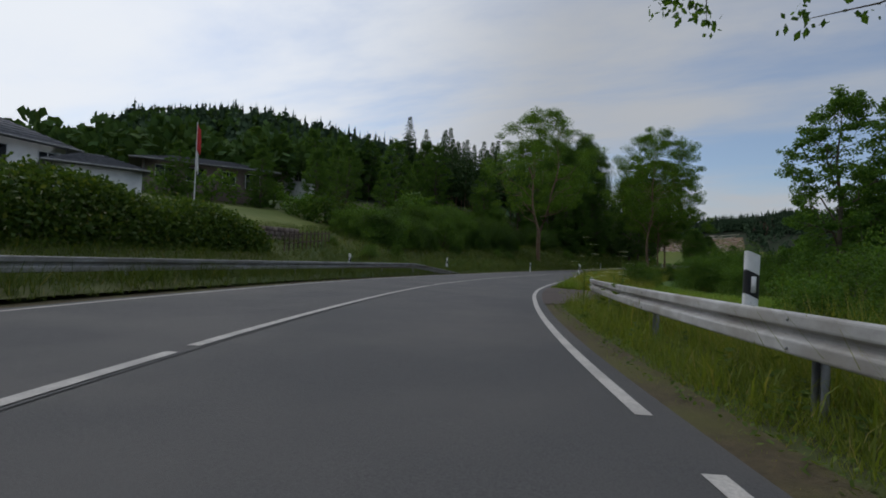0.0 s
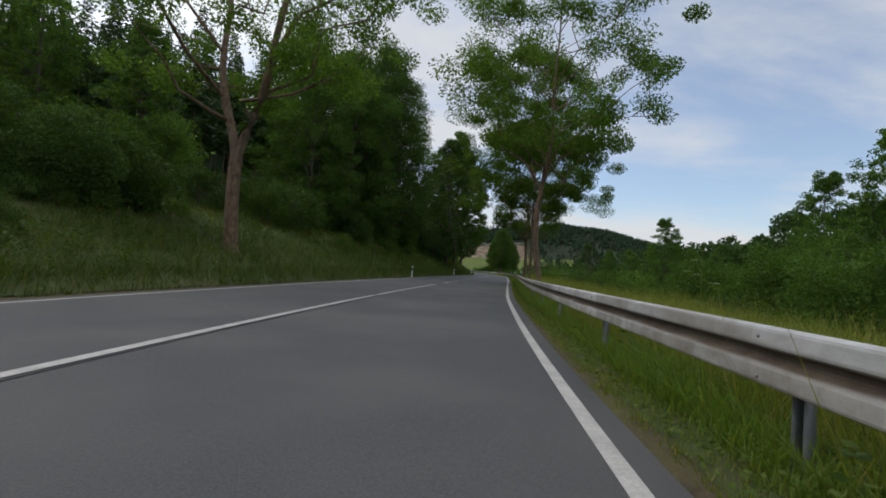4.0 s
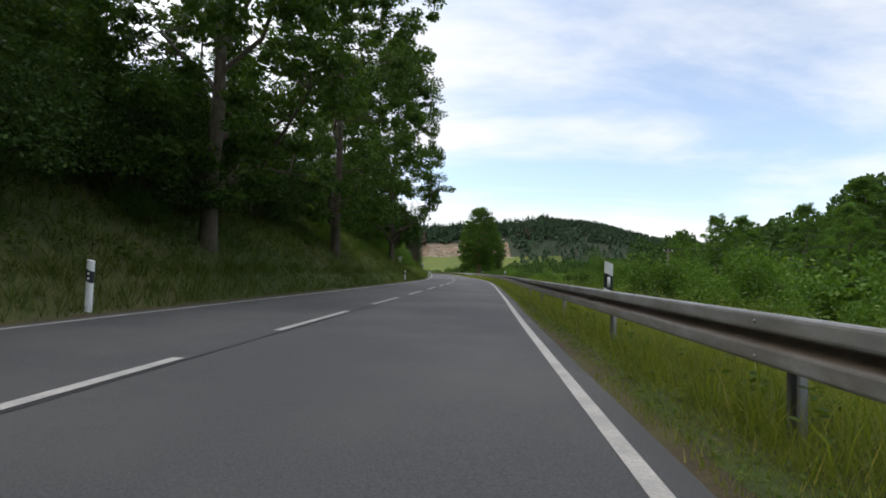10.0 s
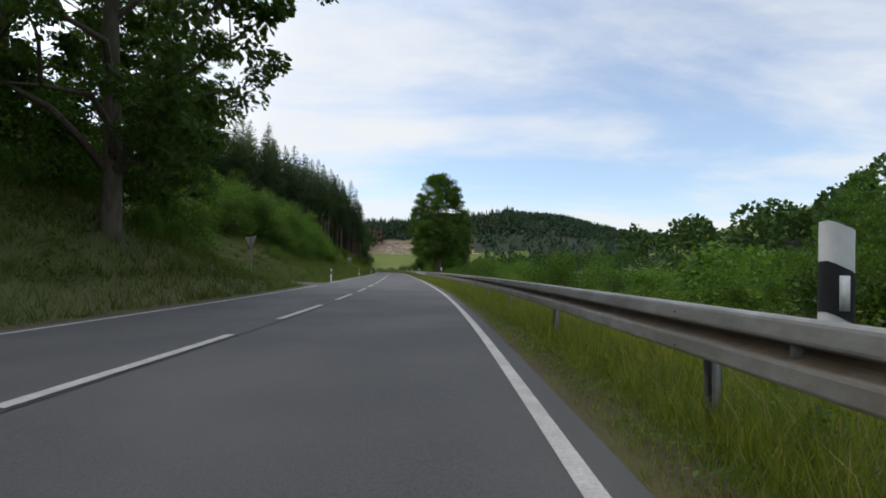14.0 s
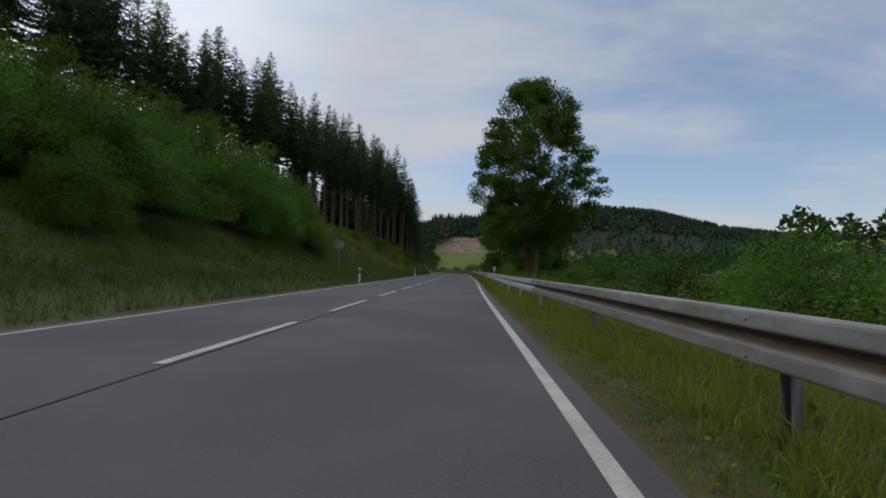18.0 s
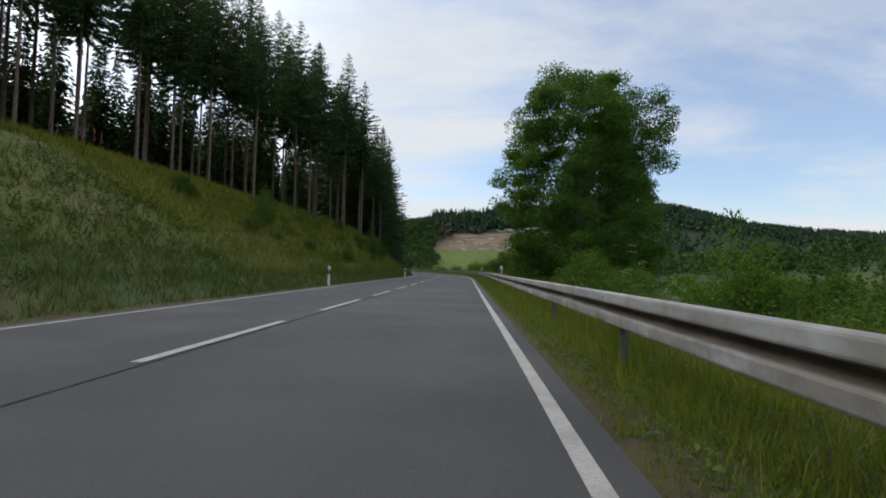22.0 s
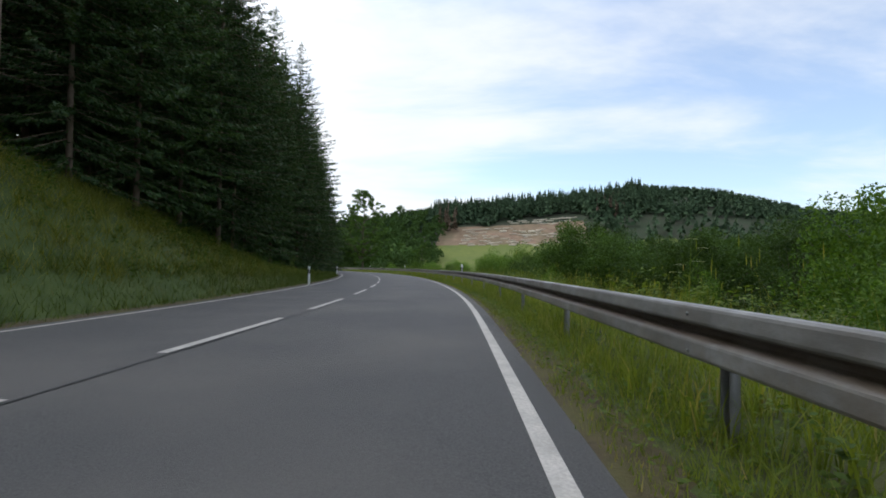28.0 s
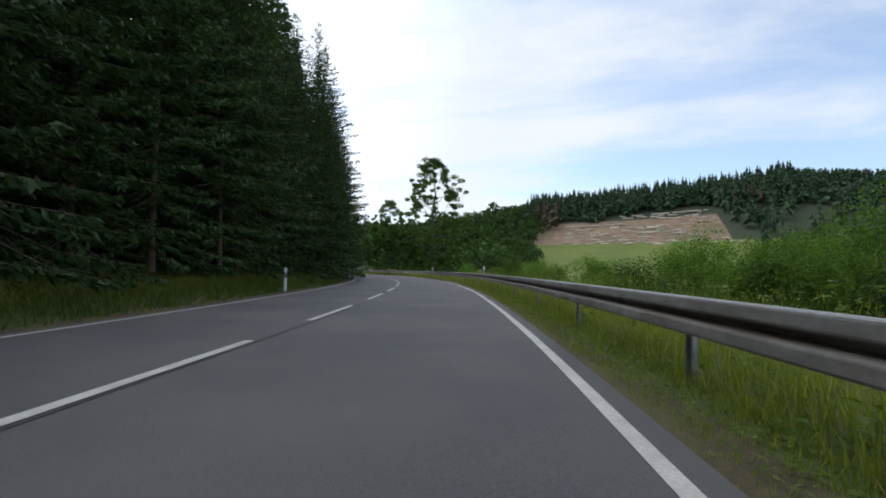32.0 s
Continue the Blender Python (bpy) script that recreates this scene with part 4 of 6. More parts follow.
def broadleaf(height, radius, base, leaves, size, seed, mat, bark, stems=1, trunk_r=.28, clump=1.0, lean=0.0, shape="ovoid", clumps=240, split=.3, bow=0.0, knots=False, fork=0.0):
    """Trunk with limbs, crown of clumped leaves inside an uneven envelope. Returns (trunk mesh, crown mesh)."""
    rng = np.random.default_rng(seed)
    tb, cb = Build(), Build()
    prof = SHAPES[shape]
    f = rng.random(clumps) ** .92
    az = rng.random(clumps) * 6.283
    bump = np.array([noise.noise(Vector((math.cos(a) * 1.4 + seed, math.sin(a) * 1.4, g * 4))) for a, g in zip(az, f)])
    R = radius * np.interp(f, np.linspace(0, 1, 8), prof) * (1 + .45 * bump)
    r = R * rng.uniform(.12, 1, clumps) ** .45
    K = np.stack([np.cos(az) * r + lean * f, np.sin(az) * r, base + f * (height - base) * (1 + .06 * bump)], 1)
    K[:, 2] -= .12 * r
    nodes = []
    for k in range(stems):
        a0 = k * 6.283 / stems + seed
        off = np.array([math.cos(a0), math.sin(a0)]) * (.3 if stems > 1 else 0)
        m = 120 if knots else 26
        q = np.linspace(0, 1, m)
        P = np.zeros((m, 3)); P[:, 2] = -.4 + q * (height * .9 + .4)
        ph = rng.random(4) * 6.28
        wob = .012 * height * q[:, None] * np.stack([np.sin(q * 7 + ph[0]) + .4 * np.sin(q * 17 + ph[1]), np.sin(q * 6 + ph[2]) + .4 * np.sin(q * 15 + ph[3])], 1)
        g = np.clip((q - fork) / (1 - fork), 0, 1)[:, None]
        P[:, :2] = wob * (2.4 if fork else 1) + off * (np.minimum(1, .25 + g * 5) if fork else 1) + g ** (.8 if fork else 1.2) * off * (split * radius / .3 if stems > 1 else 0) + q[:, None] ** 1.5 * np.array([lean, 0])
        rr = trunk_r * (1 - .9 * q) * (1 + .35 * np.exp(-q * height / .5)) * (1 + .05 * np.sin(q * 31 + ph[1]))
        P[:, 0] += bow * np.sin(np.pi * np.clip(q / .5, 0, 1))
        tb.tube(P, rr, 18 if knots else 10)
        if knots:
            roughen(tb, P, rr, rng)
        mine = [i for i in range(clumps) if stems == 1 or math.cos(az[i] - a0) > math.cos(math.pi / stems) - .01]
        rng.shuffle(mine)
        for i in mine[:max(8, 24 // stems)]:
            z0 = max(base * .7 + .3, min(height * .82, K[i, 2] - rng.uniform(.12, .3) * height * (.4 + r[i] / radius * .6)))
            p0 = np.array([np.interp(z0, P[:, 2], P[:, c]) for c in range(3)])
            u = np.linspace(0, 1, 6)[:, None]
            L = p0 + (K[i] - p0) * u
            L[:, 2] += np.sin(u[:, 0] * np.pi) * .05 * height * rng.uniform(-.2, .9)
            L[1:-1] += rng.normal(0, .05 * radius, (4, 3))
            r0 = max(.03, np.interp(z0, P[:, 2], rr) * .55)
            tb.tube(L, r0 * (1 - .85 * u[:, 0]), 5)
            nodes += list(L[2:])
        nodes += list(P[m * 10 // 26::max(1, m // 26)])
    nodes = np.array(nodes)
    for i in range(0, clumps, 2):
        d = np.linalg.norm(nodes - K[i], axis=1) + np.maximum(0, nodes[:, 2] - K[i, 2]) * 1.5
        a = nodes[np.argmin(d)]
        tb.tube([a, (a + K[i]) / 2 + rng.normal(0, .1, 3), K[i]], [.028, .018, .006], 4)
    per = max(3, leaves // clumps)
    rad = radius * .115 * clump
    C = np.repeat(K, per, 0)
    o = rng.normal(size=C.shape); o /= np.linalg.norm(o, axis=1)[:, None]
    o *= (rng.random(len(C)) ** .45)[:, None] * rad * rng.uniform(.65, 1.4, clumps).repeat(per)[:, None]
    o[:, 2] *= .62
    C = C + o
    D = o * .8 + rng.normal(0, .4 * rad, o.shape); D[:, 2] -= .3 * rad
    sz = size * rng.uniform(.65, 1.3, len(C))
    cb.leaves(C, D, sz * 1.5, sz * .95, rng, up=.35)
    return tb.mesh("trunk", bark, True), cb.mesh("crown", mat)


def spruce(height, radius, bare, seed, seg=.3, whorl=.44, card=.42, droop=.3, full=.92):
    """Straight trunk, whorls of drooping branches set with needle sprays."""
    thin = card < .5
    rng = np.random.default_rng(seed)
    tb, cb = Build(), Build()
    m = 7
    P = np.zeros((m, 3)); P[:, 2] = np.linspace(-.5, height, m); P[:, :2] = np.cumsum(rng.normal(0, .03, (m, 2)), 0)
    tb.tube(P, .0064 * height * (1 - np.linspace(0, 1, m) * .96), 7)
    z = bare
    Cs, Ds, Sz = [], [], []
    while z < height - .3:
        f = (z - bare) / (height - bare)
        reach = radius * 1.15 * (1 - f) ** .74 * (.62 + .38 * min(1, f * 4 + .2))
        k = 6 if f < .75 else 5
        a0 = rng.random() * 6.28
        for i in range(k):
            if rng.random() > (full if f > .15 else full * .6):
                continue
            az = a0 + i * 6.283 / k + rng.normal(0, .2)
            rl = max(.22, reach * rng.uniform(.62, 1.18))
            d = np.array([math.cos(az), math.sin(az), 0.0]); side = np.array([-d[1], d[0], 0])
            nseg = max(2, int(rl / seg))
            q = (np.arange(nseg) + .6 + rng.uniform(-.2, .2, nseg)) / nseg
            zc = z + rng.normal(0, .1) - droop * (1.25 - f) * rl * q + .22 * rl * q ** 2.2 + .3 * rl * f * q
            C = d * (rl * q)[:, None]; C[:, 2] += zc
            if rl > 1.2 and seg < .4:
                tb.tube([(0, 0, z), C[nseg // 2] + 0, C[-1]], [.02, .014, .005], 3)
            for sgn in ((-1, -.5, 0, .5, 1) if thin else (-1, 0, 1)):
                sp = card * (.5 + .5 * (1 - q)) * .55
                cc = C + side * (sgn * sp)[:, None] + rng.normal(0, .04, C.shape)
                dd = d * .75 + side * sgn * .9 + np.array([0, 0, -.25 - .55 * (1 - f) * (sgn == 0) - .2 * (1 - f)])
                Cs.append(cc + np.array([0, 0, -.08 if sgn == 0 else -.02])); Ds.append(np.tile(dd, (nseg, 1)) + rng.normal(0, .34 if thin else .2, C.shape)); Sz.append(card * rng.uniform(.75, 1.25, nseg) * (.5 + .85 * (1 - f)))
        z += rng.uniform(.8, 1.2) * whorl * (1 - .45 * f)
    for i in range(int(bare * 1.8) if bare > 2 else 0):                       # dead stubs below the crown
        zz = rng.uniform(1.2, bare); az = rng.random() * 6.28; ln = rng.uniform(.5, 1.8)
        tb.tube([(0, 0, zz), (math.cos(az) * ln, math.sin(az) * ln, zz - .14 * ln)], [.018, .005], 3)
    C, D, S = np.concatenate(Cs), np.concatenate(Ds), np.concatenate(Sz)
    cb.leaves(C, D, S * (1.2 if thin else 1.08), S * (.28 if thin else .4) + .02, rng, up=.7)
    cb.leaves(np.array([[0, 0, height - .2]] * 2), np.array([[0, 0, 1.0], [.1, .1, 1.0]]), .8, .1, rng)
    return tb.mesh("trunk", M_BARKSPRUCE, True), cb.mesh("crown", M_SPRUCE)


def bush(w, h, leaves, size, seed, mat, upright=.0, n=30, shoots=1.0):
    rng = np.random.default_rng(seed)
    tb, cb = Build(), Build()
    cl = []
    for i in range(n):
        az = rng.random() * 6.28; el = math.asin(rng.uniform(.02, 1)); r = rng.uniform(.5, 1.0)
        c = np.array([math.cos(az) * math.cos(el) * w * .5 * r, math.sin(az) * math.cos(el) * w * .5 * r, math.sin(el) * h * r * .88 + .1])
        cl.append(c)
        tb.tube([(c[0] * .1, c[1] * .1, -.2), (c[0] * .5, c[1] * .5, c[2] * .6), c], [.035, .022, .008], 4)
    cl = np.array(cl)
    per = leaves // n
    C = np.repeat(cl, per, 0)
    o = rng.normal(size=C.shape); o /= np.linalg.norm(o, axis=1)[:, None]
    o *= (rng.random(len(C)) ** .4)[:, None] * (rng.uniform(.12, .24, n) * (30 / n) ** .33).repeat(per)[:, None] * np.array([w, w, h * 1.15])
    C = C + o; C[:, 2] = np.abs(C[:, 2]) + .03
    D = o + rng.normal(0, .08 * w, o.shape); D[:, 2] += upright * w * .2 - .03 * w
    sz = size * rng.uniform(.6, 1.35, len(C))
    cb.leaves(C, D, sz * 1.6, sz, rng, up=.35)
    # shoots that stick out of the outline
    for i in range(16):
        az = rng.random() * 6.28; b = cl[rng.integers(n)] * np.array([1, 1, .9])
        tip = b + np.array([math.cos(az) * .12 * w, math.sin(az) * .12 * w, rng.uniform(.1, .26) * h * shoots])
        tb.tube([b, tip], [.012, .004], 3)
        q = rng.random((44, 1)); c = b + (tip - b) * q + rng.normal(0, .022 * w, (44, 3)) * (1.2 - q)
        cb.leaves(c, rng.normal(size=(44, 3)) + (tip - b) * .6, size * 1.1, size * .7, rng)
    return tb.mesh("stems", M_BARK, True), cb.mesh("foliage", mat)


def plant(name, parts, names, label, category, m, group=""):
    root = thing(name, label, category, m, group)
    for me, nm in zip(parts, names):
        child(nm, me, root, kind="stuff" if nm == "umbel" else "")
    return root


TC = ("trunk", "crown")
SF = ("wood", "foliage")


def stand(x, y, scale=1.0, turn=None, sink=.1, z=None, sz=None):
    t = random.uniform(0, 360) if turn is None else turn
    return pose(x, y, (gz(x, y) if z is None else z) - sink, 0, 0, t) @ Matrix.Diagonal((scale, scale, (sz or scale), 1))


# roadside trees, one by one
def place_trees():
    L = lambda *a, **k: plant(*a, **k)
    ash_a = broadleaf(20, 6.6, 7.6, 70000, .095, 11, M_LEAF, M_BARKASH, trunk_r=.17, lean=.3, clumps=200, bow=-.6, knots=True, clump=1.25, shape="umbrella")
    ash_b = broadleaf(16.5, 5.8, 5.6, 86000, .075, 12, M_LEAF, M_BARKASH, trunk_r=.11, lean=.3, clumps=160, clump=1.2, knots=True, shape="umbrella")
    ash_c = broadleaf(15.5, 6.6, 5.3, 100000, .075, 13, M_LEAF, M_BARKASH, trunk_r=.17, lean=.1, clumps=165, clump=1.15, knots=True, shape="umbrella")
    L("ash_tree", ash_a, TC, "tall ash tree with brown knotty trunk behind the guardrail", "tree", stand(-6.42, 75.3, turn=0))
    L("ash_tree", ash_b, TC, "ash tree with light green leaves and slim trunk", "tree", stand(-6.2, 85.4, 1.1, turn=120))
    L("ash_tree", ash_c, TC, "ash tree with light green crown spreading over the road verge", "tree", stand(-5.75, 95.1, turn=250))
    big = broadleaf(17.3, 5.2, 3.6, 110000, .11, 21, M_LEAFDARK, M_BARKASH, clump=1.22, stems=2, trunk_r=.25, shape="ovoid", clumps=520, split=.14)
    L("maple_tree", big, TC, "large twin-stemmed maple with dense dark green crown", "tree", stand(-3.1, 236.6, turn=10))
    wide = broadleaf(15.3, 5.35, .5, 200000, .09, 22, M_LEAFDARK, M_BARK, clump=1.35, stems=2, trunk_r=.2, shape="round", clumps=560, split=.2)
    L("maple_tree", wide, TC, "broad dark green maple with branches down to the ground", "tree", stand(-2.9, 270.3, turn=70))
    third = broadleaf(17.5, 5.4, 4.2, 100000, .13, 23, M_LEAFALDER, M_BARK, trunk_r=.3, clump=1.6, shape="tall", clumps=460)
    L("oak_tree", third, TC, "tall green oak tree beside the road", "tree", stand(2.6, 289.5))
    fork = broadleaf(21, 8.4, 7.6, 64000, .1, 31, M_LEAF, M_BARKASH, stems=2, trunk_r=.25, clump=1.15, shape="umbrella", clumps=190, split=.42, fork=.26)
    L("ash_tree", fork, TC, "forked old ash tree with open crown on the bank", "tree", stand(-20.3, 67.8, turn=0))
    tall = [broadleaf(23.5, 5.6, 2.0, 64000, .14, 41 + k, M_LEAFALDER, M_BARK, trunk_r=.27, shape="tall", clumps=420) for k in range(2)]
    for k, (x, y, s) in enumerate(((-15.6, 146.6, 1.12), (-21, 139, .5), (-15.2, 170, 1.12), (-20.5, 163, .6), (-22, 174, .95), (-19.5, 179.5, .66), (-24, 150, .45), (-24.5, 120, .6), (-23, 132, .5))):
        L("alder_tree", tall[k % 2], TC, "tall dark green alder rising from the steep bank", "tree", stand(x, y, s))
    full = broadleaf(23.5, 6.0, .8, 84000, .12, 45, M_LEAFALDER, M_BARK, trunk_r=.3, clump=1.7, shape="tall", clumps=420)
    # sunlit alders: the light is put into lighter, maple-coloured leaves
    lit = broadleaf(21, 5.6, .8, 60000, .12, 46, M_LEAFDARK, M_BARK, trunk_r=.3, clump=1.5, shape="tall", clumps=380)
    for x, y, s in ((-22.8, 107, 1.0), (-22.2, 113, .95), (-24.5, 100, .95), (-28, 106, 1.0), (-28.5, 114, 1.0), (-30, 98, .95), (-26, 92, .8), (-27, 120, .9)):
        L("alder_tree", lit if y < 103 or x < -27 else full, TC, "dense dark alder crowding the top of the bank", "tree", stand(x, y, s))
    L("alder_tree", tall[0], TC, "slim tall alder standing apart on the bank", "tree", stand(-16.0, 131, 1.08, sz=.9))
    near = broadleaf(15, 6.6, 6.6, 4200, .13, 51, M_LEAFDARK, M_BARK, trunk_r=.3, clump=.7, shape="broad", clumps=150)
    L("oak_tree", near, TC, "oak tree with thin drooping twigs over the road", "tree", stand(5.2, 11.8, 1.1, sz=1.36))
    conel = broadleaf(19, 4.6, .6, 26000, .17, 52, M_LEAFDARK, M_BARK, trunk_r=.3, clump=1.25, shape="ovoid", clumps=300)
    for x, y, s in ((9.8, 50.5, .92), (14.5, 53, .95), (18.5, 57, .85), (15.5, 36, .5), (24, 66, .8), (18, 44, .6), (12.5, 53, .5), (20, 86, 0.81), (27, 92, 0.86), (24, 100, 0.78), (28, 130, .5), (22, 138, .74), (26, 146, .55), (32, 164, .68), (37, 174, .6), (40, 184, .68), (34, 110, .6), (30, 146, .5), (26, 158, .5), (20, 168, .5), (27, 176, .55), (24, 186, .5), (33, 165, .6)):
        L("hornbeam_tree", conel, TC, "dense dark green tree at the meadow edge", "tree", stand(x, y, s))
    al = broadleaf(17.2, 5.2, 3.0, 28000, .15, 61, M_LEAFALDER, M_BARK, trunk_r=.26, clump=.85, shape="ovoid", clumps=220)
    for x, y, s in ((-46, 407, 1.15), (-56, 412, .78), (-75, 470, .95), (-40, 455, .6), (-95, 490, .9)):
        L("alder_tree", al, TC, "slender open alder standing alone in the valley", "tree", stand(x, y, s))
    L("alder_tree", al, TC, "small open tree behind the roadside shrubs", "tree", stand(6, 124, .42, z=-1.2))
    # broadleaves on the slope by the houses
    for x, y, s in ((-40, 44, .5), (-36, 52, .45), (-45, 56, .6), (-52, 62, .6), (-58, 52, .55), (-70, 50, .52), (-76, 38, .5), (-72, 24, .45), (-80, 60, .6), (-62, 84, .7), (-50, 76, .7), (-42, 70, .5), (-66, 26, .35), (-84, 74, .75), (-38, 62, .45), (-90, 46, .5), (-56, 68, .65), (-46, 84, .75), (-68, 74, .75), (-40, 36, .4), (-43, 29, .35), (-62, 60, .6), (-52, 90, .8), (-34, 80, .6)):
        L("beech_tree", conel, TC, "dense broadleaf tree on the slope by the houses", "tree", stand(x, y, s * (.8 if y < 64 and x > -60 else .95)))


place_trees()


def forest_edge(y):
    return float(np.interp(y, [95, 190, 215, 240, 262, 280, 292, 300, 306, 318, 345, 365, 400], [30, 36, 31, 27, 20, 15, 11.0, 9.8, 9.2, 8.3, 6.9, 6.0, 5.8]))


def joined(name, label, parts, places):
    """A stand of far trees of one kind that nobody could count."""
    root = thing(name, label, "spruces", kind="stuff")
    for me, nm in zip(parts, TC):
        v = np.empty(len(me.vertices) * 3, dtype=np.float32); me.vertices.foreach_get("co", v); v = v.reshape(-1, 3)
        lp = np.empty(len(me.loops), dtype=np.int32); me.loops.foreach_get("vertex_index", lp)
        st = np.empty(len(me.polygons), dtype=np.int32); me.polygons.foreach_get("loop_start", st)
        tot = np.empty(len(me.polygons), dtype=np.int32); me.polygons.foreach_get("loop_total", tot)
        groups = [lp[st[tot == k][:, None] + np.arange(k)] for k in (3, 4) if (tot == k).any()]
        V = np.concatenate([v @ np.array(m.to_3x3()).T + np.array(m.translation) for m in places])
        F = [np.concatenate([g + i * len(v) for i in range(len(places))]) for g in groups]
        child(nm, mesh_of(nm, V, F, me.materials[0]), root, kind="stuff")


def place_spruces():
    bare_hi = [spruce(24, 3.5, 10.5, 71, whorl=.46, seg=.26, card=.36, full=.72), spruce(22, 3.3, 9, 72, whorl=.48, seg=.26, card=.36, full=.7), spruce(26, 3.6, 12.0, 73, whorl=.5, seg=.26, card=.36, full=.72)]
    bare_lo = [spruce(24, 3.7, 7.0, 74, seg=.58, whorl=.7, card=.85)]
    full_hi = [spruce(22, 4.3, 1.6, 81, whorl=.34, seg=.15, card=.19, droop=.45), spruce(19, 4.0, .7, 82, whorl=.34, seg=.15, card=.19, droop=.45)]
    full_lo = [spruce(22, 3.2, 1.5, 83, seg=.62, whorl=.7, card=.85)]
    lab1, lab2 = "tall dark spruce with long bare trunk", "dark spruce with branches down to the ground"
    pts = []

    def ok(x, y, gap):
        if any((x - a) ** 2 + (y - b) ** 2 < gap * gap for a, b in pts):
            return False
        pts.append((x, y))
        return True

    def tree(kind, lab, x, y, s):
        plant("spruce_tree", kind, TC, lab, "spruce", stand(x, y, s, sink=.3), "spruces of the forest")
    # edge of the high forest, rows by distance from the road
    for row in range(3):
        y = 230.0 - row
        while y < 306:
            d = forest_edge(y) + row * 4.4 + random.uniform(-1.3, 1.7)
            x, yy = on_road(s_of(y), -d)
            if ok(x, yy, 1.7):
                kind = bare_hi[random.randrange(3)]
                tree(kind, lab1, x, yy, random.uniform(.85, 1.05) * (.76, .86, .94, 1.0)[row])
            y += random.uniform(1.9, 3.1) * (1 if row < 2 else 1.2)
    # young spruces that darken the forest floor behind the trunks
    for row in range(3):
        y = 229.0
        while y < 304:
            x, yy = on_road(s_of(y), -(forest_edge(y) + 11 + row * 3.5 + random.uniform(-1.2, 1.2)))
            if ok(x, yy, 1.8):
                tree(full_lo[0], "young dark spruce behind the tall trunks", x, yy, random.uniform(.5, .66))
            y += random.uniform(2.6, 3.6)
    # dark spruces on the level ground above the inside of the bend
    for k in range(100):
        x, y = random.uniform(-66, -36), random.uniform(294, 322)
        if nearest([x], [y])[0][0] < -21 and ok(x, y, 2.6):
            tree(full_lo[0], "dark spruce deep inside the forest", x, y, random.uniform(.45, .62))
    # dense wall of spruces close to the road
    for row in range(3):
        y = 303.0 + 6 * row
        while y < 392:
            d = forest_edge(y) + .2 + row * 3.8 + random.uniform(-.4, .8)
            x, yy = on_road(s_of(y), -d)
            if ok(x, yy, 1.9):
                tree(full_hi[random.randrange(2)] if row == 0 or (row == 1 and y < 340) else full_lo[0], lab2, x, yy, random.uniform(.85, 1.1) * (.92 if row == 0 else 1.08))
            y += random.uniform(2.5, 3.5) * (1 if row < 2 else 1.3)
    # dark trees deep inside the forest
    deep, old = [], []
    for k in range(320):
        x, y = random.uniform(-80, -26), random.uniform(312, 380)
        n = -nearest([x], [y])[0][0]
        if forest_edge(y) + 11.5 < n < 30 and ok(x, y, 4.0):
            deep.append(stand(x, y, random.uniform(.9, 1.12), sink=.3))
    joined("inner_forest", "dark spruces deep inside the forest", full_lo[0], deep)
    # old stand above the bank further back
    for k in range(230):
        x, y = random.uniform(-62, -31), random.uniform(90, 150)
        if ok(x, y, 3.5):
            old.append(stand(x, y, random.uniform(.62, .84), sink=.3))
    joined("old_forest", "tall dark spruces with bare trunks above the bank", bare_lo[0], old)


place_spruces()


SHADED = ((-18.5, 124, .85), (-18, 129.5, .8), (-19, 134.5, .9), (-18.5, 139.5, .85), (-20, 144.5, .9), (-21, 119, .95), (-4.2, 286, .72), (-2, 283, .76), (-1, 288, .85), (-5, 290.5, .62), (.8, 281.5, .8))
DARK = ((-2.4, 292.5, .62), (.6, 290.5, .66), (3.6, 292, .72), (-3.4, 298, .66), (1.5, 297, .75), (5, 288, .7), (-8.8, 340.3, .72), (-7.2, 345.5, .76), (-6.5, 337.5, .8), (-10.3, 347, .62))


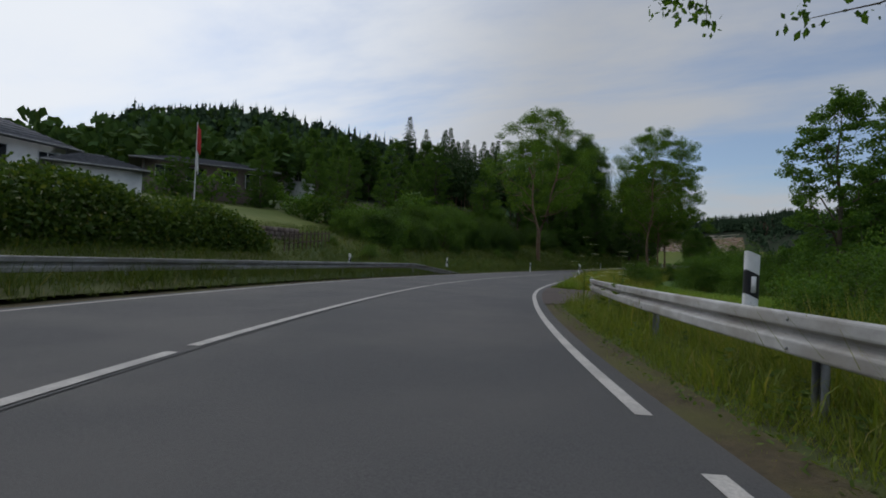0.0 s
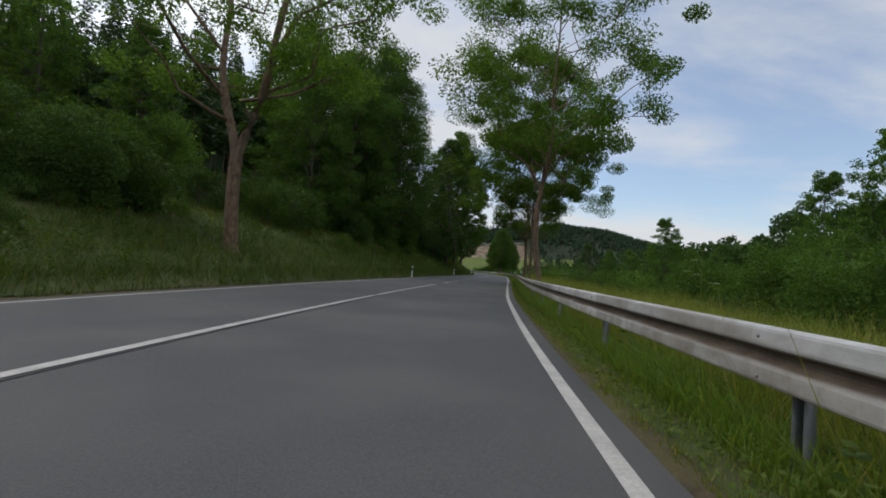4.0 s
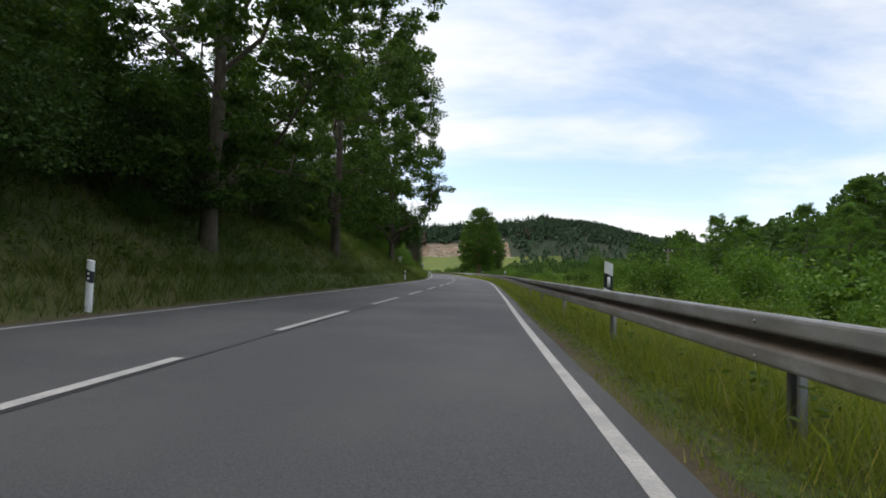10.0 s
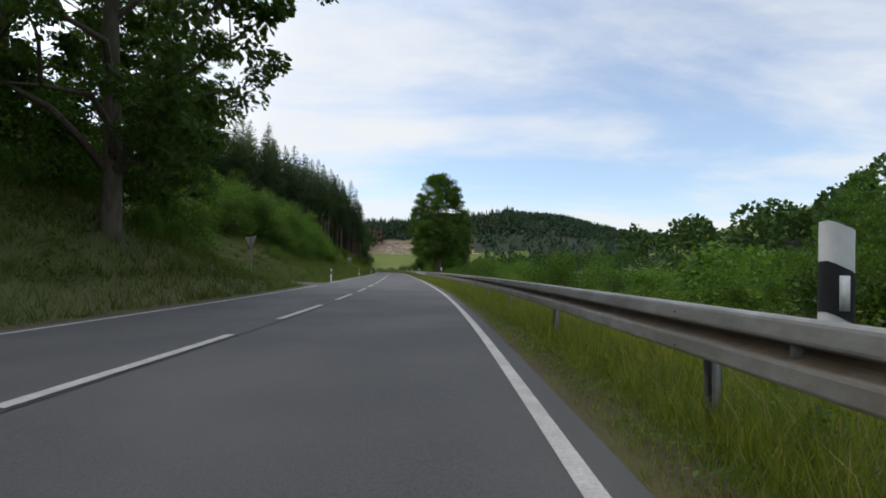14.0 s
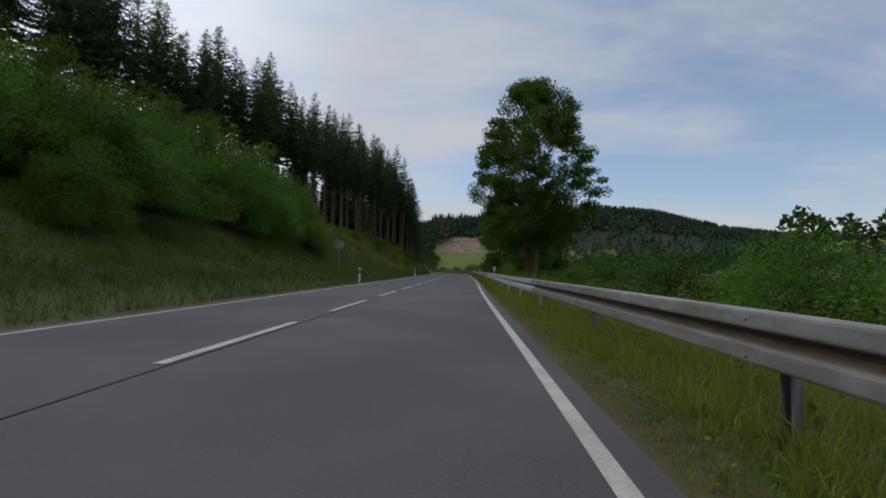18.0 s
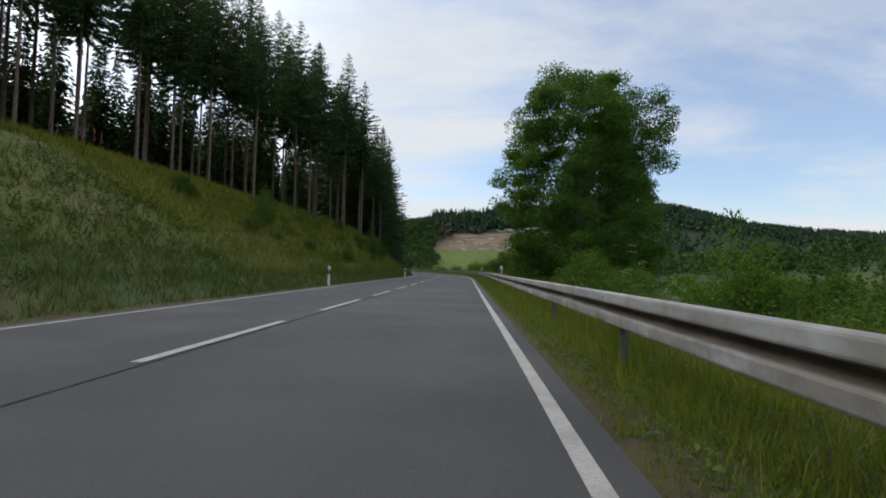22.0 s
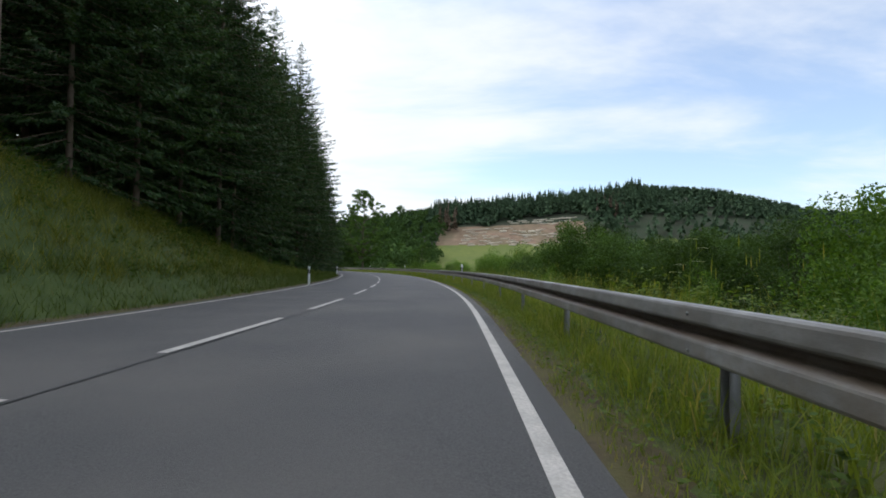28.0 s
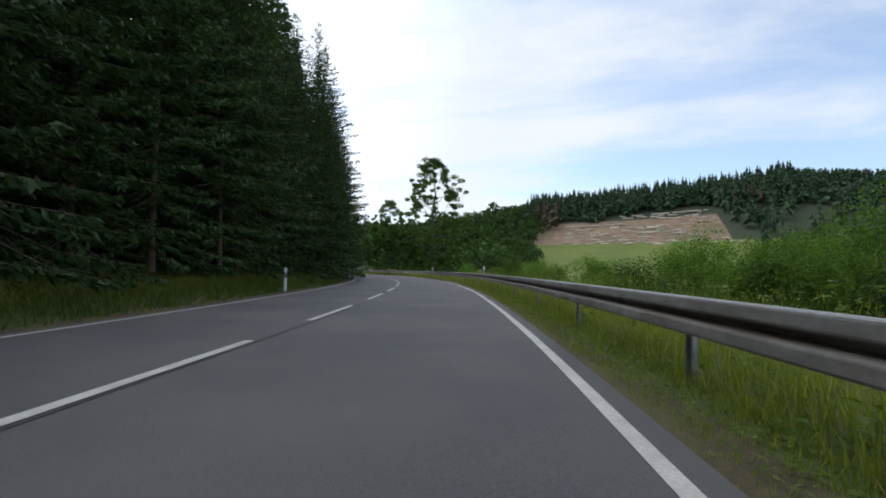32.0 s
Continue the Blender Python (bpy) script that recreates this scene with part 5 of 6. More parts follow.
def place_bushes():
    kinds = [bush(3.4, 2.9, 9000, .063, 91, M_BUSH), bush(4.2, 3.2, 10000, .066, 92, M_BUSH), bush(3.0, 3.4, 8600, .06, 93, M_BUSH, .5),
             bush(3.8, 2.7, 9000, .063, 94, M_BUSHDEEP)]
    low = [bush(3.8, 3.0, 1300, .15, 97, M_BUSH), bush(3.4, 3.3, 1400, .14, 98, M_HEDGE)]
    big = [bush(6.5, 5.6, 27000, .078, 95, M_BUSH, n=60), bush(7.5, 6.4, 30000, .082, 96, M_BUSH, .3, n=64)]
    dark = [bush(7.2, 6.0, 38000, .073, 196, M_BUSHDEEP, .2, n=72, shoots=.6)]
    # same thicket as dark, with shade coloured into its leaves
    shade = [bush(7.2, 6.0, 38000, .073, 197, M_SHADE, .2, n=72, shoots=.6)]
    dlab = "large dark green hazel thicket"
    kind_name = {0: "shrub", 1: "elder_shrub", 2: "shrub", 3: "hazel_shrub"}
    lab = {0: "dense green shrub with many thin stems", 1: "broad leafy green shrub", 2: "upright green shrub with long shoots", 3: "dark green hazel shrub"}

    far_me = bush(6.5, 5.6, 760, .27, 99, M_BUSH)[1]
    far_v = np.empty(len(far_me.vertices) * 3, dtype=np.float32)
    far_me.vertices.foreach_get("co", far_v)
    far_v = far_v.reshape(-1, 3); belt = []

    def put(x, y, k, s, large=False):
        n = abs(nearest([x], [y])[0][0])
        if n > 21:
            a = random.uniform(0, 6.28); q = s if large else s * .5
            c, d = math.cos(a) * q, math.sin(a) * q
            belt.append(np.column_stack([far_v[:, 0] * c - far_v[:, 1] * d + x, far_v[:, 0] * d + far_v[:, 1] * c + y, far_v[:, 2] * q + gz(x, y) - .15]))
            return
        kind = big[k % 2] if large else (kinds[k % 4] if n < 15.5 else low[k % 2])
        plant("willow_shrub" if large else kind_name[k % 4], kind, SF, "large rounded green willow shrub" if large else lab[k % 4], "shrub", stand(x, y, s, sink=.12), "shrubs along the road")
    # left: between the garden and the bank
    for k, (y, n, q) in enumerate(((38, 8.2, .7), (41, 8.8, .55), (47, 9.3, .6), (60, 9.0, .5), (64, 9.8, .7), (79, 9.6, .6))):
        x, yy = on_road(s_of(y), n)
        put(x, yy, k, q)
    for k, (x, y, q) in enumerate(((0, 50, .72), (1.8, 53.5, .8), (3, 47, .6), (4, 58, .85), (2, 64, .8), (5, 72, .9), (4, 80, .85))):
        put(x, y, k, q, True)
    for k, (x, y, q) in enumerate(((-43, 33, .8), (-41, 37.5, .75), (-44, 28, .6), (-46, 24, .6))):
        put(x, y, k, q, True)
    for k in range(34):
        y = random.uniform(35, 66)
        x, yy = on_road(s_of(y), -random.uniform(11.8, 24))
        put(x, yy, k, random.uniform(.8, 1.3))
    for k in range(46):
        y = random.uniform(64, 182)
        x, yy = on_road(s_of(y), -random.uniform(9.5, 16))
        put(x, yy, 3 if k % 2 else k, random.uniform(.75, 1.35))
    for k in range(30):
        y = random.uniform(40, 182)
        x, yy = on_road(s_of(y), -random.uniform(14, 26))
        put(x, yy, k, random.uniform(.75, 1.15), True)
    for k, (y, d, s) in enumerate(((201, 12.8, 1.0), (205.5, 15.5, .9), (208, 12.6, .85), (212, 11.5, .82), (217, 11.2, .75), (222, 10.6, .6), (199, 17, .95), (213, 15.5, .9), (226, 10.4, .7), (226.5, 13.2, 1.0), (229.5, 13.8, .85), (231, 9.4, .5), (233, 10.6, .72), (235, 12.8, .8), (232, 12.0, .7), (222.5, 15.5, 1.0), (223, 12.2, .75), (232.5, 15, .45), (219, 14, .85), (236, 14.5, .3), (203, 9.6, .5), (209, 9.2, .45))):
        x, yy = on_road(s_of(y), -d)
        put(x, yy, k, s, True)
    for k, (y, d, s) in enumerate(((196, 12.5, 1.25), (199.5, 14, 1.2), (204, 11.5, 1.0), (207, 14, 1.2), (211, 12.5, 1.0), (216, 12, .9), (219, 14.5, 1.0), (223, 13, .7), (202, 17, 1.3), (212, 17, 1.1), (193.5, 16, 1.3), (246, 16, .35), (262, 12.5, .45), (268, 10.5, .5), (273, 12.5, .6), (279, 11, .25), (284, 9.3, .3), (288, 8.4, .25), (291.5, 7.6, .75), (294, 7.2, .65), (290.5, 8.8, .45))):
        x, yy = on_road(s_of(y), -d)
        put(x, yy, k, s)
    for k in range(16):
        y = random.uniform(98, 136)
        x, yy = on_road(s_of(y), -random.uniform(10, 15))
        plant("shrub", big[k % 2], SF, "large dark green shrub under the bank trees", "shrub", stand(x, yy, random.uniform(.5, .85), sink=.12), "shrubs along the road")
    # right: the belt along the stream
    for k in range(58):
        y = random.uniform(98, 232)
        x, yy = on_road(s_of(y), random.uniform(9.5, 24))
        put(x, yy, k, random.uniform(.55, .95) if y < 165 else random.uniform(.5, .8))
    for k in range(66):
        y = random.uniform(70, 245)
        x, yy = on_road(s_of(y), random.uniform(24, 62))
        if ((x - 44) / 15) ** 2 + ((yy - 266) / 25) ** 2 < 1:
            continue
        put(x, yy, k, random.uniform(.85, 1.3) if yy < 205 else random.uniform(.5, .85), True)
    for k in range(52):
        y = random.uniform(196, 250) if k < 28 else random.uniform(100, 182)
        x, yy = on_road(s_of(y), random.uniform(8.6, 27))
        if math.hypot(x + 3.1, yy - 236.6) > 3:
            put(x, yy, k, random.uniform(.6, .95) if k < 28 else random.uniform(.65, 1.0))
    for k in range(40):
        y = random.uniform(218, 285)
        x, yy = on_road(s_of(y), random.uniform(24, 46))
        put(x, yy, k, random.uniform(.4, .62), True)
    for k in range(46):
        y = random.uniform(198, 300)
        x, yy = on_road(s_of(y), random.uniform(25, 66))
        put(x, yy, k, random.uniform(.45, .75), True)
    for k in range(26):
        y = random.uniform(238, 262)
        x, yy = on_road(s_of(y), random.uniform(7.2, 24))
        if math.hypot(x + 3.4, yy - 270.3) > 4:
            put(x, yy, k, random.uniform(.55, .9) * (.75 if nearest([x], [yy])[0][0] < 12 else 1.2))
    for k, (x, y, s) in enumerate(((-6, 299, .5), (-1, 320, .9), (-7.3, 327.5, 1.05), (-5.2, 324.5, .86), (-3, 320.5, .8), (-9.5, 334, .55), (-5, 331, 1.0), (3, 312, 1.1), (-13.5, 349, .7), (-10, 352, .85), (-8, 342, .6), (-2, 338, .9), (4, 345, 1.1), (-14, 362, .8), (-20, 375, .75), (-6, 360, 1.0), (-26, 385, .7), (0, 370, 1.1), (8, 330, 1.2), (-32, 400, .7), (-12, 392, 1.0))):
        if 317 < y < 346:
            # this thicket's shade is painted in by the darker leaves
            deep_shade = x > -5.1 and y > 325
            plant("hazel_shrub", (shade if deep_shade else dark)[0], SF, "dense thicket behind the guardrail with leaves coloured dark for shade" if deep_shade else dlab, "shrub", stand(x, y, s, sink=.15), "shrubs along the road")
        else:
            put(x, y, k, s, True)
    for k in range(34):
        y = random.uniform(262, 392)
        x, yy = on_road(s_of(y), random.uniform(7.6, 18))
        put(x, yy, k, random.uniform(.4, .75))

    for k, (x, y, q) in enumerate(((2.2, 12.5, .62), (3.2, 15, .7), (4.4, 17.5, .75), (5.2, 20.5, .8), (4, 10.5, .7), (6, 24, .8), (2.4, 31, .6), (3.8, 34, .75), (5, 38, .85))):
        put(x, y, k, q)
    for k in range(14):
        put(random.uniform(7, 25), random.uniform(148, 176), k, random.uniform(.55, .8), True)
    for k in range(44):
        x, yy = on_road(s_of(random.uniform(172, 222)), random.uniform(7.6, 20))
        put(x, yy, k, random.uniform(.5, .78))
    for k, (x, y, q) in enumerate(((-.6, 225.1, .75), (1.2, 227, .85), (2.5, 222, .9), (-1.4, 230.5, .7), (.4, 219.5, .7))):
        put(x, y, k, q)
    # canopy shade on these thickets is put into their leaf colour
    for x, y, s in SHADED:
        plant("hazel_shrub", shade[0], SF, "dense thicket under the trees with leaves coloured dark for shade", "shrub", stand(x, y, s, sink=.15), "shrubs along the road")
    # first six, around the oak: its shade is coloured into the leaves
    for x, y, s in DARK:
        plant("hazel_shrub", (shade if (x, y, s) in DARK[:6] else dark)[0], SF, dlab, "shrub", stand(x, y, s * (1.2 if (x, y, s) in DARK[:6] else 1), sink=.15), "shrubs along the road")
    # dense shrubs low on the bank of the bend and small ones on the sunny bank
    for k in range(24):
        y = random.uniform(30, 64)
        x, yy = on_road(s_of(y), -random.uniform(12, 17))
        plant("hazel_shrub" if k % 3 else "willow_shrub", dark[0] if k % 3 else big[k % 2], SF, dlab if k % 3 else "large rounded green willow shrub", "shrub", stand(x, yy, random.uniform(.42, .72), sink=.15), "shrubs along the road")
    for k in range(26):
        y = random.uniform(258, 300)
        x, yy = on_road(s_of(y), -random.uniform(6.4, min(13, forest_edge(y) - 1)))
        plant("bramble", kinds[k % 4], SF, "low bramble shrub on the sunny bank", "shrub", stand(x, yy, random.uniform(.18, .38), sink=.06), "shrubs along the road")

    for k in range(60):
        y = random.uniform(28, 215)
        x, yy = on_road(s_of(y), -random.uniform(7.6, 12.5))
        plant("bramble", kinds[k % 4], SF, "low bramble shrub among the bank weeds", "shrub", stand(x, yy, random.uniform(.2, .45), sink=.06), "shrubs along the road")

    V = np.concatenate(belt)
    tagged(new("shrub_belt", mesh_of("shrub_belt", V, [np.arange(len(V)).reshape(-1, 4)], M_BUSH)), "dense belt of green shrubs away from the road", "shrubs", kind="stuff")


place_bushes()


# ------------------------------------------------------------------ far woods (too many to count)
def wood(name, label, count, region, mat, hmin, hmax, seed, conif=True, rw=.2, fine=1.0):
    """Simple small trees with ragged outlines, joined: region(rng) gives a place or None."""
    rng = np.random.default_rng(seed)
    P = []
    while len(P) < count:
        p = region(rng)
        if p is not None:
            P.append(p)
    P = np.array(P); Z = ground_z(P[:, 0], P[:, 1])
    b = Build()
    for (x, y), z in zip(P, Z):
        h = rng.uniform(hmin, hmax)
        if conif:
            n = 16
            f = np.sort(rng.random(n)) ** .8
            az = rng.random(n) * 6.28
            r = h * rw * (1 - f) + .15
            C = np.stack([x + np.cos(az) * r * .55, y + np.sin(az) * r * .55, z + h * (.12 + .86 * f)], 1)
            D = np.stack([np.cos(az), np.sin(az), np.full(n, -.7 )], 1)
            b.leaves(C, D, r * 1.5 + .8, r * .9 + .6, rng, up=.4)
            b.leaves(np.array([[x, y, z + h * .6]]), np.array([[0, 0, 1.0]]), h * .95, h * .12, rng)
        else:
            n = int(90 * fine)
            o = rng.normal(size=(n, 3)); o /= np.linalg.norm(o, axis=1)[:, None]; o[:, 2] = np.abs(o[:, 2]) * 1.1 - .15
            C = np.array([x, y, z + h * .42]) + o * h * np.array([.36, .36, .52]) * rng.uniform(.75, 1.05, (n, 1))
            b.leaves(C, o + rng.normal(0, .5, o.shape), h * .15 / fine ** .5, h * .11 / fine ** .5, rng, up=.3)
    tagged(new(name, b.mesh(name, mat)), label, "forest", kind="stuff")


def box_region(x0, x1, y0, y1, test=None):
    def f(rng):
        x, y = rng.uniform(x0, x1), rng.uniform(y0, y1)
        return (x, y) if test is None or test(x, y) else None
    return f


def in_cut(x, y):
    top = float(np.interp(x, [-58, -40, -8, 50], [630, 643, 659, 661])) + 4 * math.sin(x * .05) + 3 * math.sin(x * .31)
    return -57 + 5 * math.sin(y * .1) < x < 46 + 5 * math.sin(y * .13) and 560 < y < top


wood("ridge_forest", "dark spruce forest covering the far ridge", 8200, box_region(-420, 640, 640, 790, lambda x, y: not in_cut(x, y)), M_FARWOOD, 6.5, 8.2, 1, rw=.36)
wood("ridge_forest", "tall dark spruces above the felled slope", 620, box_region(-70, 92, 640, 700, lambda x, y: not in_cut(x, y) and y > 648 + .25 * (x + 70) * (x < -20)), M_FARWOOD, 10, 15, 22, rw=.22)
wood("ridge_forest", "spruce forest beyond the felled slope", 420, box_region(44, 330, 560, 650, None), M_FARWOOD, 8, 12, 2, rw=.26)
wood("valley_wood", "mixed broadleaf trees at the foot of the ridge", 330, box_region(-320, 330, 490, 560, lambda x, y: not (-50 < x < 32) and not (-120 < x < 70 and y > 515)), M_FARLEAF, 8, 15, 3, False)
wood("valley_wood", "broadleaf trees left of the field", 150, box_region(-300, -75, 540, 690), M_FARLEAF, 9, 16, 4, False)
wood("valley_wood", "mixed trees beside the felled slope", 260, box_region(-125, -48, 528, 668, lambda x, y: x < -50 - .12 * max(0, y - 600)), M_FARLEAF, 7, 11, 14, False)
wood("dead_spruces", "browned dead spruces beside the felled slope", 26, box_region(-64, -46, 632, 670), M_DEADWOOD, 9, 15, 5)
wood("dead_spruces", "browned dead spruces at the right of the felled slope", 22, box_region(50, 70, 640, 690), M_DEADWOOD, 9, 13, 6)
wood("hill_wood", "broadleaf wood on the hill across the stream", 720, box_region(62, 300, 70, 330, lambda x, y: ((x - 104) / 31) ** 2 + ((y - 320) / 48) ** 2 > 1), M_FARLEAF, 9, 15, 7, False, fine=1.8)
wood("hill_scrub", "low broadleaf scrub on the hillside", 230, box_region(46, 112, 250, 372, lambda x, y: ((x - 104) / 28) ** 2 + ((y - 322) / 45) ** 2 > 1), M_FARLEAF, 3, 5.5, 15, False, fine=1.4)
wood("valley_wood", "broadleaf trees along the stream", 170, box_region(20, 110, 290, 480, lambda x, y: y > 352 and ((x - 100) / 36) ** 2 + ((y - 330) / 56) ** 2 > 1 and ((x - 44) / 15) ** 2 + ((y - 266) / 25) ** 2 > 1), M_FARLEAF, 5, 9, 8, False)
wood("valley_wood", "broadleaf trees along the lower valley", 130, box_region(-90, 60, 400, 500, lambda x, y: not (-50 + .02 * (y - 400) < x < 26)), M_FARLEAF, 5, 10, 9, False)
wood("slope_forest", "dark spruce forest on the hill above the houses", 1500, box_region(-190, -62, 84, 300), M_FARWOOD, 11, 14.5, 10, rw=.36)
wood("slope_wood", "broadleaf wood on the hill above the houses", 620, box_region(-185, -64, 36, 190), M_FARLEAF, 9, 13.5, 11, False)
wood("slope_wood", "broadleaf wood behind the bend", 260, box_region(60, 260, -60, 70), M_FARLEAF, 9, 15, 12, False)




def logs():
    rng = np.random.default_rng(5)
    root = thing("log_pile", "pale felled trunks lying on the cleared slope", "logs", kind="stuff")
    b = Build()
    for k in range(130):
        x, y = rng.uniform(-40, 40), 606 + 13 * rng.integers(0, 5) + rng.normal(0, 3.2)
        y = min(y, 652 if x > -10 else 636)
        z = gz(x, y) + .35
        a = rng.normal(0, .35); ln = rng.uniform(2.5, 7)
        b.tube([(x - math.cos(a) * ln / 2, y - math.sin(a) * ln / 2, z), (x + math.cos(a) * ln / 2, y + math.sin(a) * ln / 2, z + .15)], [.35, .28], 5)
    child("logs", b.mesh("logs", M_LOG), root, kind="stuff")


logs()


# ------------------------------------------------------------------ grass and herbs
def grass(name, label, s0, s1, n0, n1, count, h0, h1, w, mat, seed, bend=.35, keep=None, heads=0.0, simple=False):
    rng = np.random.default_rng(seed)
    s = rng.uniform(s0, s1, count); u = rng.random(count)
    cy = centre_y(s)
    n = lateral(n0, cy) * (1 - u) + lateral(n1, cy) * u
    edge = np.where(n > 0, np.interp(cy, EDGE_YR, EDGE_R), np.interp(cy, EDGE_YL, EDGE_L)) + .4
    # tufts
    tuft = rng.integers(0, max(1, count // 14), count)
    pull = rng.random(count) < .55
    s = np.where(pull, s[tuft] + rng.normal(0, .05, count), s); n = np.where(pull, n[tuft] + rng.normal(0, .05, count), n); edge = np.where(pull, edge[tuft], edge)
    xy = on_road(s, n)
    if keep is not None:
        m = keep(xy[:, 0], xy[:, 1], s, n)
        xy, s, n, edge = xy[m], s[m], n[m], edge[m]
    k = len(xy)
    patch = np.array([noise.noise(Vector((a * .45, b * .45, seed))) for a, b in xy])
    z = ground_z(xy[:, 0], xy[:, 1])
    near = np.clip((np.abs(n) - edge) / .6, .3, 1)
    h = rng.uniform(h0, h1, k) * (1 + .55 * patch) * near
    az = rng.random(k) * 6.28
    d = np.stack([np.cos(az), np.sin(az)], 1); sd = np.stack([-d[:, 1], d[:, 0]], 1)
    ww = (w * rng.uniform(.6, 1.4, k))[:, None] * .5
    b0 = np.column_stack([xy - sd * ww, z - .03]); b1 = np.column_stack([xy + sd * ww, z - .03])
    mid = xy + d * (h * bend * .3)[:, None]; tip = xy + d * (h * bend * rng.uniform(.5, 1.6, k))[:, None]
    m0 = np.column_stack([mid - sd * ww * .8, z + h * .55]); m1 = np.column_stack([mid + sd * ww * .8, z + h * .55])
    t0 = np.column_stack([tip, z + h])
    if simple:
        V = np.stack([b0, b1, t0], 1).reshape(-1, 3)
        F = [np.arange(3 * k).reshape(-1, 3)]
        tagged(new(name, mesh_of(name, V, F, mat)), label, "grass", kind="stuff")
        return
    V = np.stack([b0, b1, m1, m0, t0], 1).reshape(-1, 3)
    i = np.arange(k) * 5
    Q = np.stack([i, i + 1, i + 2, i + 3], 1); T = np.stack([i + 3, i + 2, i + 4], 1)
    F = [Q, T]
    if heads:
        pick = np.where(rng.random(k) < heads)[0]
        c = t0[pick]; a = len(V)
        hs = .05
        q = np.stack([c + (0, 0, hs * 1.3), c + (hs * .1, 0, 0), c - (0, 0, hs * 1.1), c - (hs * .1, 0, 0)], 1).reshape(-1, 3)
        V = np.concatenate([V, q]); F[0] = np.concatenate([Q, a + np.arange(len(q)).reshape(-1, 4)])
    tagged(new(name, mesh_of(name, V, F, mat)), label, "grass", kind="stuff")


def open_meadow(x, y, s, n):
    return no_track(x, y, s, n) & ((n < 7.3) | (centre_y(s) > 36))


def no_track(x, y, s, n):
    t = (n > 0) & (centre_y(s) > MOUTH_Y[0]) & (centre_y(s) < MOUTH_Y[-1]) & (n < np.interp(centre_y(s), MOUTH_Y, MOUTH_N) - .1)
    u = (n < 0) & (np.abs(centre_y(s) - 186.3) < 2.9) & (n > -18)
    return ~(t | u)


SA, SB = s_of(-4), s_of(400)
s100, s360 = s_of(104), s_of(362)
grass("verge_grass", "short green grass along the road edge", SA, s360, ('R', .34), ('G', .25), 330000, .09, .26, .013, M_GRASS, 1, keep=no_track, simple=True, bend=.7)
grass("verge_grass", "long green grass under and behind the guardrail", SA, s360, ('R', .8), ('G', 1.4), 90000, .22, .5, .012, M_GRASS, 2, keep=no_track, heads=.04, bend=.6)
grass("meadow_grass", "tall yellowish meadow grass behind the guardrail", s_of(0), s100, ('G', .4), 9.6, 100000, .5, .9, .012, M_GRASSTALL, 3, keep=open_meadow, simple=True, bend=.6)
grass("meadow_grass", "tall mixed grass behind the guardrail", s100, s360, ('G', .7), 9.5, 70000, .35, .75, .013, M_GRASSTALL, 4, keep=no_track, simple=True, bend=.6)
grass("bank_grass", "long grass along the foot of the bank", SA, s360, -5.8, ('L', .5), 130000, .2, .5, .016, M_GRASSBANK, 5, keep=no_track, simple=True, bend=.8)
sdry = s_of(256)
grass("bank_grass", "rough green grass on the lower bank", SA, sdry, -9.5, -5.4, 150000, .2, .5, .018, M_GRASSBANK, 6, keep=no_track, simple=True, bend=1.0)
grass("bank_grass", "rough green grass on the upper bank", SA, sdry, -19, -9.3, 150000, .22, .5, .026, M_GRASSBANK, 7, keep=no_track, simple=True, bend=1.0)
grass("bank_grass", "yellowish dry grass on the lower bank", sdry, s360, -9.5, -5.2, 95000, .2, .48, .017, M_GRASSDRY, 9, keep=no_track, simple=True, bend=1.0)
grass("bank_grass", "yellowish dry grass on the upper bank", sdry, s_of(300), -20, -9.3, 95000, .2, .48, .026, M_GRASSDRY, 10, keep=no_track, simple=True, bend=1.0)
grass("dry_verge_grass", "tall yellowish grass under the guardrail", s_of(92), s_of(252), ('R', .6), 6.0, 84000, .2, .5, .008, M_GRASSTALL, 11, keep=no_track, simple=True, bend=.8)
grass("dry_verge_grass", "tall yellowish grass behind the buried guardrail end", s_of(22), s_of(80), ('G', .35), 8.2, 26000, .45, .95, .012, M_GRASSTALL, 12, keep=open_meadow, simple=True, bend=.7)
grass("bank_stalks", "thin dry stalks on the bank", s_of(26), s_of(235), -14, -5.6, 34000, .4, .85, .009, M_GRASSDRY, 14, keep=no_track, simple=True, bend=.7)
grass("verge_grass", "long fresh green grass under the guardrail", s_of(15), s_of(94), ('R', .7), ('G', .3), 36000, .22, .46, .012, M_GRASSFRESH, 13, keep=no_track, bend=.8)
grass("grass_stalks", "sparse tall stalks with seed heads behind the guardrail", s_of(268), s360, ('G', .45), 7.6, 3000, .6, 1.0, .006, M_GRASSTALL, 15, keep=no_track, heads=.6, bend=.4)
grass("meadow_grass", "short fresh grass of the meadow beside the track", s_of(6), s_of(46), 7.0, 17, 60000, .1, .26, .02, M_GRASSFRESH, 16, keep=no_track, simple=True, bend=.8)
grass("edge_moss", "low olive moss and grass along the asphalt edge", SA, s360, ('R', .3), ('R', .75), 45000, .02, .07, .014, M_GRASSTALL, 21, keep=no_track, simple=True, bend=1.2)
grass("far_verge_grass", "grass on the bend beyond", s360, SB + 20, ('R', .5), 8, 9000, .25, .5, .04, M_GRASS, 8, simple=True)


